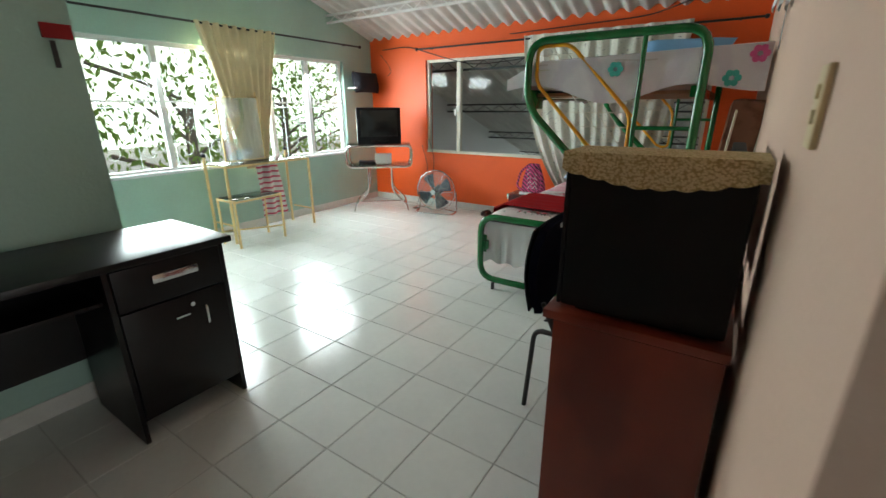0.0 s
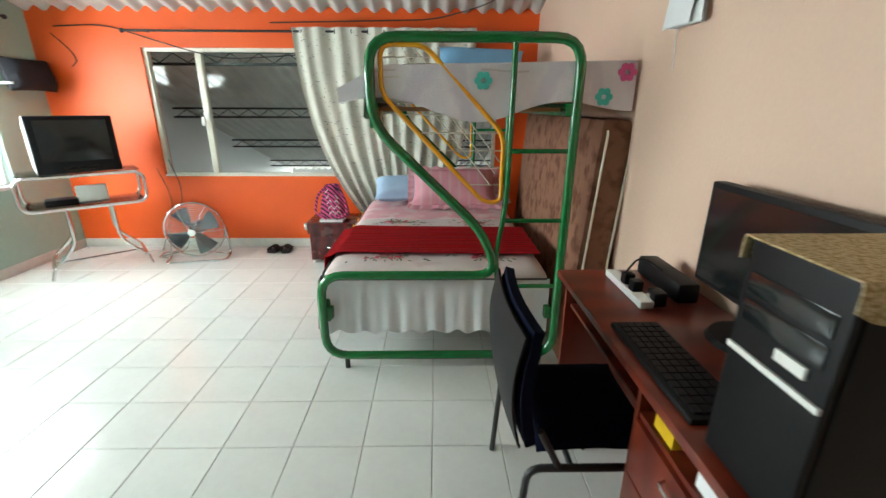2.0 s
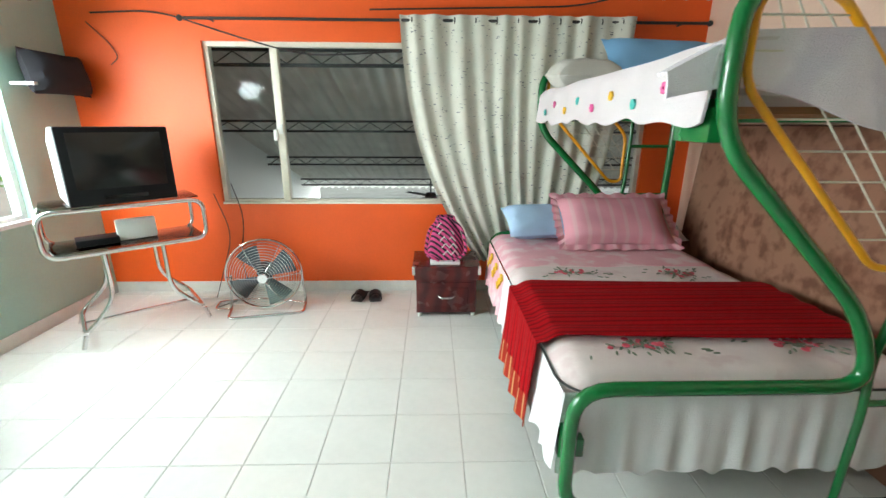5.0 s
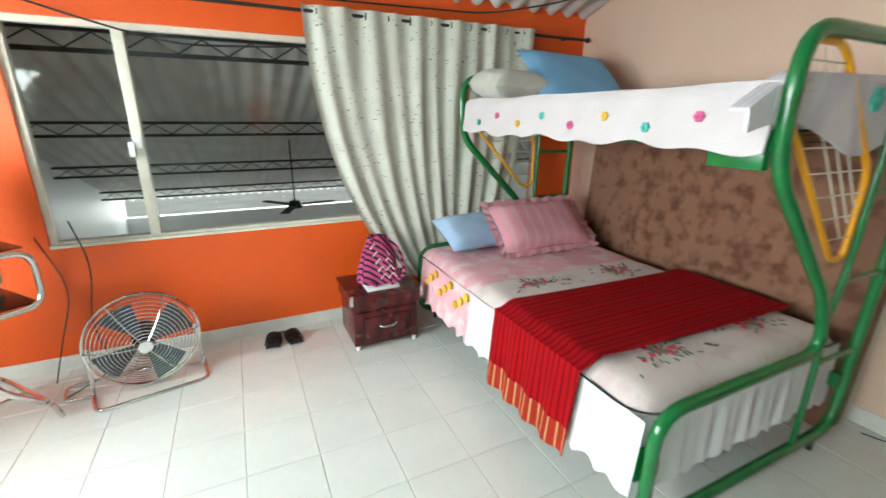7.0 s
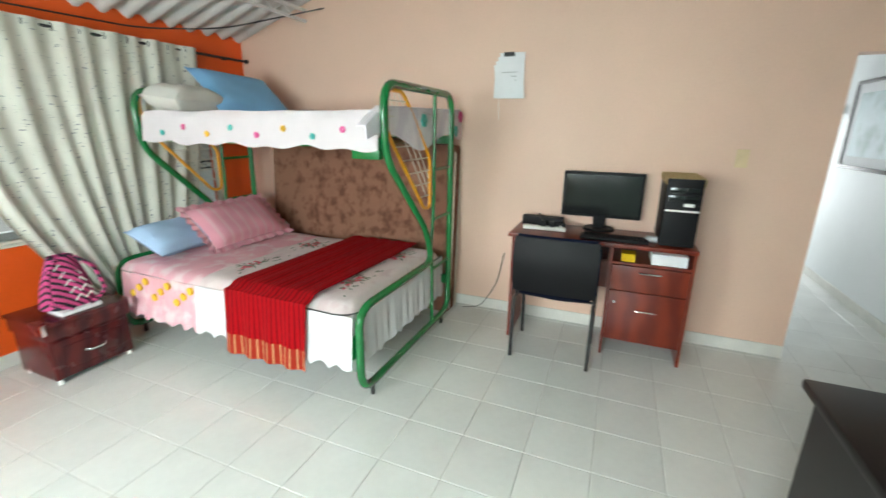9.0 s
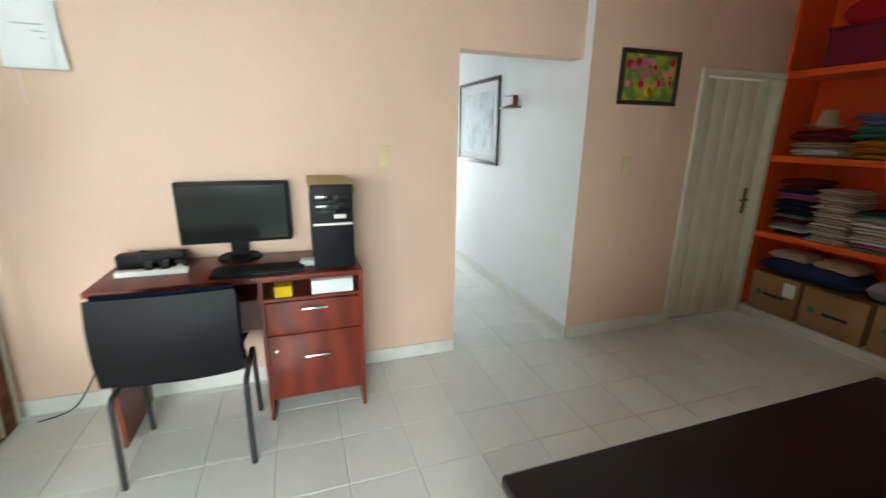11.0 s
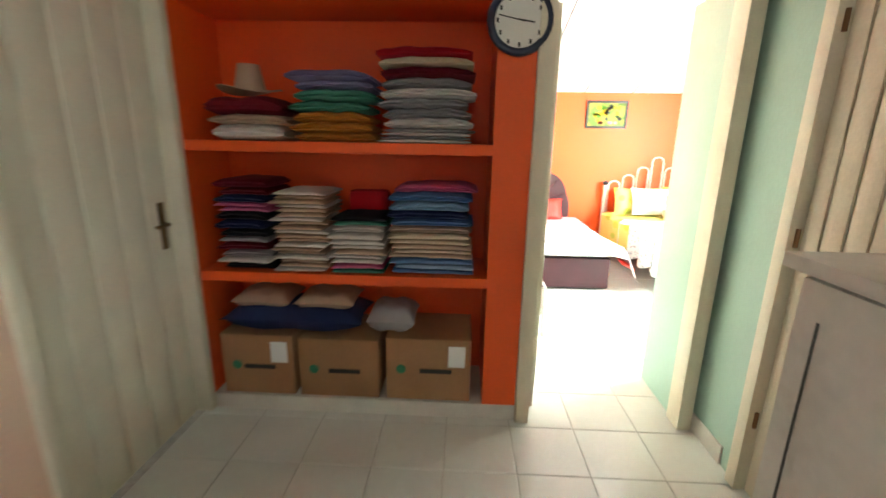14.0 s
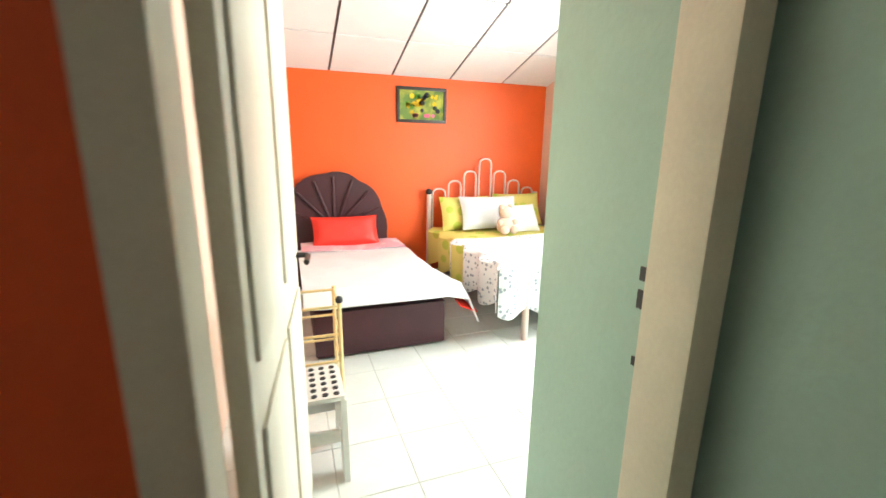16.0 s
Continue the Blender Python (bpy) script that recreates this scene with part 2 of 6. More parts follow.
def tube(bm, pts, r, closed=False, seg=10, r_fil=0.0):
    pts = fillet(pts, r_fil, closed) if r_fil else [Vector(p) for p in pts]
    clean = [pts[0]]
    for p in pts[1:]:
        if (p - clean[-1]).length > 1e-4:
            clean.append(p)
    pts = clean
    n = len(pts)
    rings, up = [], None
    for i, p in enumerate(pts):
        if closed:
            d = (pts[(i + 1) % n] - pts[i - 1]).normalized()
        else:
            d = (pts[min(i + 1, n - 1)] - pts[max(i - 1, 0)]).normalized()
        if up is None:
            up = Vector((0, 0, 1)) if abs(d.z) < 0.9 else Vector((1, 0, 0))
        u = (up - d * up.dot(d)).normalized()
        v = d.cross(u)
        up = u
        rings.append([bm.verts.new(p + (u * math.cos(a) + v * math.sin(a)) * r) for a in [2 * math.pi * k / seg for k in range(seg)]])
    for i in range(n if closed else n - 1):
        a, b = rings[i], rings[(i + 1) % n]
        for k in range(seg):
            bm.faces.new((a[k], a[(k + 1) % seg], b[(k + 1) % seg], b[k]))
    if not closed:
        bm.faces.new(rings[0][::-1])
        bm.faces.new(rings[-1])
    return bm


def TB(pts, r, closed=False, r_fil=0.0, seg=10):
    return tube(bmesh.new(), pts, r, closed, seg, r_fil)


def sheet(f, nu, nv, thick=0.0):
    """A cloth: f(u, v) gives its points; thick makes a closed solid."""
    bm = bmesh.new()
    g = [[bm.verts.new(f(i / nu, j / nv)) for j in range(nv + 1)] for i in range(nu + 1)]
    for i in range(nu):
        for j in range(nv):
            bm.faces.new((g[i][j], g[i + 1][j], g[i + 1][j + 1], g[i][j + 1]))
    if thick:
        bm.normal_update()
        bmesh.ops.solidify(bm, geom=bm.faces[:], thickness=thick)
    return bm


def pillow(w, d, h, ruffle=0.0, seed=0):
    """A stuffed pillow lying flat, centred."""
    bm = bmesh.new()
    n = 14
    rnd = random.Random(seed)
    ph = rnd.random() * 9
    for s in (1, -1):
        g = []
        for i in range(n + 1):
            row = []
            for j in range(n + 1):
                u, v = i / n * 2 - 1, j / n * 2 - 1
                pinch = 1 - 0.07 * (abs(v) ** 3) * (1 - abs(u)) - 0.0
                x = u * w / 2 * (1 - 0.06 * (1 - v * v))
                y = v * d / 2 * (1 - 0.06 * (1 - u * u))
                e = max(0.0, (1 - u ** 4) * (1 - v ** 4)) ** 0.5
                z = s * (h / 2 * e * pinch + 0.006 * math.sin(7 * u + ph) * e * math.sin(5 * v + ph))
                row.append(bm.verts.new((x, y, z)))
            g.append(row)
        for i in range(n):
            for j in range(n):
                q = (g[i][j], g[i + 1][j], g[i + 1][j + 1], g[i][j + 1])
                bm.faces.new(q if s > 0 else q[::-1])
    if ruffle:
        ring = []
        for k in range(120):
            a = k / 120 * 4
            s, t = int(a), a - int(a)
            px, py = [(-1 + 2 * t, -1), (1, -1 + 2 * t), (1 - 2 * t, 1), (-1, 1 - 2 * t)][s]
            ring.append((px * w / 2, py * d / 2, px, py, k))
        inner = [bm.verts.new((x * 0.97, y * 0.97, 0)) for x, y, *_ in ring]
        outer = [bm.verts.new((x + px * ruffle, y + py * ruffle, 0.014 * math.sin(k * 1.5))) for x, y, px, py, k in ring]
        for k in range(120):
            q = (k + 1) % 120
            bm.faces.new((inner[k], inner[q], outer[q], outer[k]))
    bmesh.ops.remove_doubles(bm, verts=bm.verts[:], dist=0.0005)
    return bm


def mesh(name, bm, material, smooth=None):
    bmesh.ops.recalc_face_normals(bm, faces=bm.faces[:])
    me = bpy.data.meshes.new(name)
    bm.to_mesh(me)
    bm.free()
    mats = material if isinstance(material, (list, tuple)) else [material]
    for m in mats:
        me.materials.append(m)
    if smooth is not False:
        me.polygons.foreach_set("use_smooth", [True] * len(me.polygons))
        me.set_sharp_from_angle(angle=radians(38))
    return me


def part(name, bm, material, parent=None, label=""):
    ob = new(name, mesh(name, bm, material))
    if parent is not None:
        ob.parent = parent
    if label:
        tagged(ob, label)
    return ob


def empty(name, x, y, z, label, category, group="", rz=0.0):
    """A thing: an Empty at its base; its parts are given in its own metres."""
    ob = new(name)
    ob.empty_display_size = 0.1
    ob.matrix_world = pose(x, y, z, 0, 0, rz)
    return tagged(ob, label, category, group)


def thing(name, bm, material, label, category, group="", m=None):
    ob = part(name, bm, material)
    if m is not None:
        ob.matrix_world = m
    return tagged(ob, label, category, group)


def setting(name, bm, material, label="", category="", parent=None):
    ob = part(name, bm, material, parent)
    return tagged(ob, label, category, "", "structure")


def prism(bm, pts, axis, a0, a1):
    """Extrudes a polygon of (u, z) along x or y."""
    mk = (lambda u, z, a: (a, u, z)) if axis == "x" else (lambda u, z, a: (u, a, z))
    lo, hi = [bm.verts.new(mk(u, z, a0)) for u, z in pts], [bm.verts.new(mk(u, z, a1)) for u, z in pts]
    bm.faces.new(lo)
    bm.faces.new(hi[::-1])
    for i in range(len(pts)):
        j = (i + 1) % len(pts)
        bm.faces.new((lo[i], hi[i], hi[j], lo[j]))
    return bm


# ---- plan ----
T = 0.33
XE, XS, XW = 1.05, 0.968, -3.97       # east wall, its southern stretch, west wall
YN, YS = 5.38, -2.37                  # north wall, shelf wall
XB = -1.62                            # east face of the green inner block
RIDGE, SLOPE = -0.4, 0.335


def roof_z(y):
    return 2.41 + SLOPE * (YN - y) if y > RIDGE else 2.41 + SLOPE * (YN - RIDGE) - SLOPE * (RIDGE - y)


def wall_y(bm, x0, x1, ya, yb, z0=0.0, lift=0.0):
    """A wall that runs along y, its top under the roof's slope."""
    ys = sorted({ya, yb} | ({RIDGE} if ya < RIDGE < yb else set()))
    pts = [(ya, z0), (yb, z0)] + [(y, roof_z(y) + lift) for y in reversed(ys)]
    return prism(bm, pts, "x", x0, x1)


# floor bed under the tiles
setting("floor", B(-4.2, 5.7, -6.4, 5.58, -0.12, -0.0035), GROUT, "pale grout bed of a tiled floor", "floor")

# north wall: orange, one wide window
bm = bmesh.new()
WX0, WX1, WZ0, WZ1 = -2.92, 0.66, 0.80, 2.08
box(bm, XW - 0.15, WX0, YN, YN + 0.16, 0, 2.46)
box(bm, WX1, XE, YN, YN + 0.16, 0, 2.46)
box(bm, WX0, WX1, YN, YN + 0.16, 0, WZ0)
box(bm, WX0, WX1, YN, YN + 0.16, WZ1, 2.46)
setting("wall_north", bm, ORANGE, "orange painted wall with a wide window", "wall")
# west wall: green, two wide windows side by side
bm = bmesh.new()
VY0, VY1, VZ0, VZ1 = 1.55, 4.78, 0.80, 2.08
box(bm, XW - 0.15, XW, 0.8, VY0, 0, VZ1)
box(bm, XW - 0.15, XW, VY1, YN, 0, VZ1)
box(bm, XW - 0.15, XW, VY0, VY1, 0, VZ0)
wall_y(bm, XW - 0.15, XW, 0.8, YN, VZ1)
setting("wall_west", bm, GREEN, "sage green wall with wide windows", "wall")
# east wall with the corridor's opening
bm = bmesh.new()
wall_y(bm, XE, XE + 0.14, 0.43, YN)
wall_y(bm, XE, XE + 0.14, -0.49, 0.43, 2.085)
setting("wall_east", bm, PINK, "pale salmon painted wall", "wall")
bm = bmesh.new()
wall_y(bm, XS, XS + 0.14, -0.54, -0.49, 0)
box(bm, XS, XS + 0.14, -1.48, -0.54, 0, 2.085)
wall_y(bm, XS, XS + 0.14, -2.52, -0.54, 2.085)
setting("wall_east_south", bm, PINK, "pale salmon painted wall with a door", "wall")
# corridor
setting("wall_corridor_south", B(XS + 0.003, 5.6, -0.60, -0.487, 0, 2.9), WHITEWALL, "white corridor wall", "wall")
setting("wall_corridor_north", B(XE + 0.14, 5.6, 0.45, 0.57, 0, 2.9), WHITEWALL, "white corridor wall", "wall")
bm = bmesh.new()
box(bm, 5.45, 5.58, -0.48, -0.40, 0, 2.9)
box(bm, 5.45, 5.58, 0.36, 0.44, 0, 2.9)
box(bm, 5.45, 5.58, -0.40, 0.36, 2.1, 2.9)
setting("wall_corridor_end", bm, WHITEWALL, "white wall round the corridor's far doorway", "wall")
setting("ceiling_corridor", B(XS + 0.15, 5.6, -0.60, 0.57, 2.9, 2.96), PANEL, "white corridor ceiling", "ceiling")
# shelf wall: orange, niche and doorway
NX0, NX1 = -0.515, 0.945
DX0, DX1, DZ = -1.56, -0.70, 2.085
bm = bmesh.new()
box(bm, DX1, NX0, YS - 0.16, YS, 0, 3.6)
box(bm, NX1, XS, YS - 0.5, YS, 0, 3.6)
box(bm, NX0, NX1, YS - 0.50, YS - 0.40, 0, 3.6)
box(bm, NX0 - 0.08, NX0, YS - 0.50, YS - 0.16, 0, 3.6)
box(bm, XB - 0.2, DX1, YS - 0.16, YS, DZ + 0.05, 3.6)
box(bm, NX0, NX1, YS - 0.40, YS, 2.75, 3.6)
setting("wall_south", bm, ORANGE, "orange wall with a shelved niche", "wall")
setting("niche_plinth", B(NX0 - 0.183, NX1, YS - 0.40, YS + 0.004, 0, 0.085), SKIRT, "grey-white tiled plinth under the niche", "trim")
# green inner block beside desk, plank door and bedroom door
bm = bmesh.new()
wall_y(bm, XB - 0.12, XB, -1.22, 0.87)
wall_y(bm, XB - 0.12, XB, -2.86, -2.03)
wall_y(bm, XB - 0.12, XB, -2.03, -1.22, 2.06)
setting("wall_block_east", bm, GREEN, "sage green wall", "wall")
setting("wall_reveal", B(XB + 0.002, -1.558, -2.86, -2.445, 0, DZ + 0.06), GREEN, "sage green door reveal", "wall")
setting("wall_block_north", prism(bmesh.new(), [(XW, 0), (XB - 0.12, 0), (XB - 0.12, roof_z(0.87)), (XW, roof_z(0.87))], "y", 0.75, 0.87), GREEN, "sage green wall", "wall")
setting("wall_block_south", B(-3.75, XB - 0.12, -2.86, -2.74, 0, 3.1), GREEN, "sage green bedroom wall", "wall")
# bedroom
BS = -6.13
setting("wall_bedroom_south", B(-3.9, -0.2, BS - 0.14, BS, 0, 2.5), ORANGE, "orange bedroom wall", "wall")
setting("wall_bedroom_east", B(-0.50, -0.38, BS, YS - 0.50, 0, 3.3), PINK, "pale salmon bedroom wall", "wall")
bm = bmesh.new()
box(bm, -3.76, -3.63, BS, -4.55, 0, 3.3)
box(bm, -3.76, -3.63, -3.15, -2.83, 0, 3.3)
box(bm, -3.76, -3.63, -4.55, -3.15, 0, 0.85)
box(bm, -3.76, -3.63, -4.55, -3.15, 2.05, 3.3)
setting("wall_bedroom_west", bm, PINK, "pale salmon bedroom wall with a window", "wall")


def bed_ceiling():
    """Sloping ceiling of square white panels in a thin dark grid."""
    bm = bmesh.new()
    zf = lambda y: 2.07 + 0.30 * (y - BS)
    xs = [-0.70 - 0.595 * k for k in range(-1, 6)]
    ys = [BS + 0.60 * k for k in range(0, 7)]
    for i in range(len(xs) - 1):
        for j in range(len(ys) - 1):
            x0, x1, y0, y1 = xs[i + 1] + 0.011, xs[i] - 0.011, ys[j] + 0.011, ys[j + 1] - 0.011
            vs = [bm.verts.new((x, y, zf(y) + dz)) for dz in (0, 0.012) for x, y in ((x0, y0), (x1, y0), (x1, y1), (x0, y1))]
            for q in ((0, 1, 2, 3), (7, 6, 5, 4), (0, 4, 5, 1), (1, 5, 6, 2), (2, 6, 7, 3), (3, 7, 4, 0)):
                bm.faces.new([vs[k] for k in q])
    n = len(bm.faces)
    vs = [bm.verts.new((x, y, zf(y) + dz)) for dz in (0.012, 0.05) for x, y in ((-3.8, BS - 0.1), (-0.3, BS - 0.1), (-0.3, YS - 0.1), (-3.8, YS - 0.1))]
    for q in ((0, 1, 2, 3), (7, 6, 5, 4), (0, 4, 5, 1), (1, 5, 6, 2), (2, 6, 7, 3), (3, 7, 4, 0)):
        bm.faces.new([vs[k] for k in q])
    bm.faces.ensure_lookup_table()
    for f in bm.faces[n:]:
        f.material_index = 1
    return bm


setting("ceiling_bedroom", bed_ceiling(), [PANEL, mat("grey_grid", (0.10, 0.08, 0.08), 0.6)], "white panelled sloping ceiling", "ceiling")


def corrugated(x0, x1, ya, yb, zf, pitch=0.177, amp=0.026):
    """A corrugated sheet whose waves run down the slope; two skins."""
    bm = bmesh.new()
    n = int((x1 - x0) / pitch * 8)
    rows = []
    for k in range(n + 1):
        x = x0 + (x1 - x0) * k / n
        w = amp * math.sin(2 * math.pi * x / pitch)
        rows.append([bm.verts.new((x, y, zf(y) + w + dz)) for y, dz in ((ya, 0), (yb, 0), (yb, 0.012), (ya, 0.012))])
    for a, b in zip(rows, rows[1:]):
        for i in range(4):
            j = (i + 1) % 4
            bm.faces.new((a[i], a[j], b[j], b[i]))
    return bm


setting("ceiling", corrugated(-4.6, 1.6, RIDGE, 5.62, lambda y: roof_z(y) + 0.01), ROOF, "grey corrugated fibre-cement roof", "ceiling")
setting("ceiling_south_slope", corrugated(-4.6, 1.6, -2.95, RIDGE, lambda y: roof_z(y) + 0.01), ROOF, "grey corrugated fibre-cement roof", "ceiling")
setting("ceiling_hall", corrugated(-4.4, 4.5, 5.50, 13.0, lambda y: roof_z(y) - 0.02), ROOF, "corrugated roof of the lower hall", "ceiling")

# ---- openings, doors, trim ----
def skirting(name, x0, x1, y0, y1):
    setting(name, B(x0, x1, y0, y1, 0.0, 0.095, bevel=0.003), SKIRT, "grey-white tiled skirting", "baseboard")


skirting("baseboard", XW, XE, YN - 0.012, YN - 0.001)
skirting("baseboard", XE - 0.012, XE - 0.001, 0.43, YN - 0.014)
skirting("baseboard", XW + 0.001, XW + 0.012, 0.92, YN - 0.014)
skirting("baseboard", XS - 0.012, XS - 0.001, -1.47, -0.50)
skirting("baseboard", XS - 0.012, 5.4, -0.486, -0.474)
skirting("baseboard", XB + 0.001, XB + 0.012, -1.2, 0.87)
skirting("baseboard", XB + 0.001, XB + 0.012, -2.44, -2.10)
skirting("baseboard", -3.6, -0.52, BS + 0.001, BS + 0.012)


def window_frame_y(name, label, x0, x1, z0, z1, y, mull, bar=0.035):
    """A steel window in a wall that runs along x."""
    w = tagged(empty(name, 0, y, 0, label, "window"), kind="structure")
    bm = bmesh.new()
    box(bm, x0, x0 + bar, -0.03, 0.03, z0, z1)
    box(bm, x1 - bar, x1, -0.03, 0.03, z0, z1)
    box(bm, x0 + bar, x1 - bar, -0.03, 0.03, z0, z0 + bar)
    box(bm, x0 + bar, x1 - bar, -0.03, 0.03, z1 - bar, z1)
    part("window_frame", bm, WINFRAME, w)
    for k in mull:
        part("mullion", B(k - 0.03, k + 0.03, -0.034, 0.034, z0 + bar, z1 - bar, bevel=0.006), WINFRAME, w)
    e = [x0 + bar] + [k for k in mull] + [x1 - bar]
    for a, b in zip(e, e[1:]):
        p = part("pane", B(a, b, -0.003, 0.003, z0 + bar, z1 - bar), GLASS, w)
        p.visible_shadow = False
    return w


w = window_frame_y("window_1", "wide cream steel window onto a lower hall", WX0, WX1, WZ0, WZ1, YN + 0.06, (-2.38, -0.9, 0.2))
part("latch", box(B(-2.405, -2.355, -0.055, -0.034, 1.38, 1.46, bevel=0.005), -2.43, -2.395, -0.07, -0.045, 1.33, 1.42, 0.005), WHITEPL, w, "white window latch")
part("window_sill", B(WX0, WX1, -0.06, -0.035, WZ0, WZ0 + 0.02, bevel=0.004), WINFRAME, w)


def curl(y, z, r, s=1, turns=1.3, x=0.0):
    return [(x, y + s * r * (1 - k / 22) * math.cos(turns * 2 * math.pi * k / 22), z + r * (1 - k / 22) * math.sin(turns * 2 * math.pi * k / 22)) for k in range(20)]


def west_window():
    w = tagged(empty("window_2", XW - 0.08, 0, 0, "wide white steel window with a scrolled iron grille", "window"), kind="structure")
    bm = bmesh.new()
    for a, b, c, d in ((VY0, VY0 + 0.04, VZ0, VZ1), (VY1 - 0.04, VY1, VZ0, VZ1), (VY0 + 0.04, VY1 - 0.04, VZ0, VZ0 + 0.04), (VY0 + 0.04, VY1 - 0.04, VZ1 - 0.04, VZ1)):
        box(bm, -0.03, 0.03, a, b, c, d)
    part("window_frame", bm, METALWHITE, w)
    for k in (2.27, 2.95, 3.55, 4.16):
        part("mullion", B(-0.034, 0.034, k - 0.028, k + 0.028, VZ0 + 0.04, VZ1 - 0.04, bevel=0.005), METALWHITE, w)
    part("transom", B(-0.02, 0.02, VY0 + 0.04, VY1 - 0.04, 1.50, 1.518), METALWHITE, w)
    e = [VY0 + 0.04, 2.27, 2.95, 3.55, 4.16, VY1 - 0.04]
    for a, b in zip(e, e[1:]):
        p = part("pane", B(-0.003, 0.003, a, b, VZ0 + 0.04, VZ1 - 0.04), GLASS, w)
        p.visible_shadow = False
    g = part("grille", TB([(-0.09, VY0, 1.45), (-0.09, VY1, 1.45)], 0.006, seg=6), METALWHITE, w, "white wrought-iron scroll grille")
    y = VY0 + 0.1
    i = 0
    while y < VY1 - 0.05:
        bm = TB([(-0.09, y, VZ0), (-0.09, y, VZ1)], 0.0035, seg=6)
        for z, r, s in ((1.0, 0.12, 1), (1.26, 0.10, -1), (1.62, 0.12, 1), (1.88, 0.10, -1)):
            tube(bm, curl(y + s * 0.11, z, r, s if i % 2 else -s, x=-0.09), 0.003, seg=5)
        part("scroll_bar", bm, METALWHITE, g)
        y += 0.36
        i += 1
    part("window_sill", B(0.03, 0.10, VY0, VY1, VZ0 - 0.02, VZ0 + 0.012, bevel=0.005), WHITEWALL, w)


west_window()
w = tagged(empty("window_3", -3.70, 0, 0, "white steel bedroom window", "window"), kind="structure")
bm = bmesh.new()
for a, b, c, d in ((-4.55, -4.51, 0.85, 2.05), (-3.19, -3.15, 0.85, 2.05), (-4.51, -3.19, 0.85, 0.89), (-4.51, -3.19, 2.01, 2.05), (-3.87, -3.83, 0.89, 2.01)):
    box(bm, -0.03, 0.03, a, b, c, d)
part("window_frame", bm, METALWHITE, w)


def door_frame(name, axis, at, a0, a1, z1, depth, w=0.06):
    """Moulded cream frame: two jambs and a head, proud of both wall faces."""
    d = tagged(empty(name, 0, 0, 0, "cream painted moulded door frame", "door frame"), kind="structure")
    def b3(u0, u1, v0, v1, c, e):
        bm = bmesh.new()
        for grow, s in ((0, 0.012), (0.015, 0.0)):
            args = (u0 + s, u1 - s, v0 - grow, v1 + grow, c, e)
            c, e = (c, e) if s else (c + 0.004, e - 0.004)
            if axis == "x":
                box(bm, args[0], args[1], args[2], args[3], c, e, 0.004)
            else:
                box(bm, args[2], args[3], args[0], args[1], c, e, 0.004)
        return bm
    part("jamb", b3(a0 - w, a0, at - depth, at, 0, z1), CREAM, d)
    part("jamb", b3(a1, a1 + w, at - depth, at, 0, z1), CREAM, d)
    part("head", b3(a0 - w, a1 + w, at - depth, at, z1 + 0.001, z1 + w), CREAM, d)
    return d


f1 = door_frame("door_frame_1", "x", YS + 0.02, DX0 + 0.03, DX1 - 0.06, DZ, 0.09, 0.07)
part("strike_plate", box(box(B(-1.556, -1.552, -2.49, -2.462, 1.12, 1.15), -1.556, -1.552, -2.49, -2.466, 1.06, 1.10), -1.556, -1.552, -2.485, -2.468, 0.93, 0.95), METALBLACK, f1, "dark steel strike plate")
f2 = door_frame("door_frame_2", "y", XB + 0.02, -1.95, -1.31, 2.02, 0.13, 0.06)
f3 = door_frame("door_frame_3", "y", XS + 0.128, -2.32, -1.53, 2.03, 0.14, 0.05)


def plank_door(name, label, x, y0, y1, z1, face, n, m, handle):
    """A door of upright boards with rounded edges."""
    d = tagged(empty(name, x, 0, 0, label, "door"), kind="structure")
    step = (y1 - y0) / n
    part("door_panel", B(-0.018, 0.018, y0, y1, 0.01, z1), m, d)
    for k in range(n):
        a = y0 + k * step
        part("board", B(min(0, face) * 0.03 if face < 0 else 0.018, -0.018 if face < 0 else 0.03, a + 0.006, a + step - 0.006, 0.02, z1 - 0.01, bevel=0.008), m, d)
    bm = TB([(face * 0.03, handle, 1.05), (face * 0.07, handle, 1.05), (face * 0.07, handle + 0.09, 1.05)], 0.009, r_fil=0.02)
    box(bm, face * 0.03, face * 0.036, handle - 0.02, handle + 0.02, 0.93, 1.15, 0.003)
    part("door_handle", bm, mat("dark_brass_" + name, (0.22, 0.14, 0.06), 0.35, 0.8), d, "dark brass lever handle")
    return d


plank_door("door_1", "closed cream folding door of upright panels", XS + 0.07, -2.31, -1.54, 2.02, -1, 5, CREAM, -2.24)
d2 = plank_door("door_2", "closed beige door of narrow upright planks", XB - 0.03, -1.94, -1.32, 2.01, 1, 7, BEIGE, -1.38)
for z in (0.35, 1.12, 1.85):
    part("hinge", cyl(bmesh.new(), pose(0.036, -1.945, z), 0.008, 0.07, seg=8), mat("rusty_hinge", (0.25, 0.13, 0.06), 0.6, 0.5), d2, "rusty steel hinge")

fd = tagged(empty("door_3", DX1 - 0.085, YS - 0.10, 0, "cream panelled door standing open into the bedroom", "door", rz=-5.5), kind="structure")
part("door_panel", B(-0.018, 0.018, -0.88, 0.0, 0.015, 2.05, bevel=0.004), CREAM, fd)
for a, b in ((-0.83, -0.47), (-0.41, -0.05)):
    for c, e in ((0.12, 0.92), (1.04, 1.96)):
        part("raised_moulding", B(-0.027, -0.018, a, b, c, e, bevel=0.006), CREAM, fd)
part("door_handle", TB([(-0.018, -0.82, 1.03), (-0.06, -0.82, 1.03), (-0.06, -0.72, 1.03)], 0.009, r_fil=0.02), METALBLACK, fd, "dark lever handle")

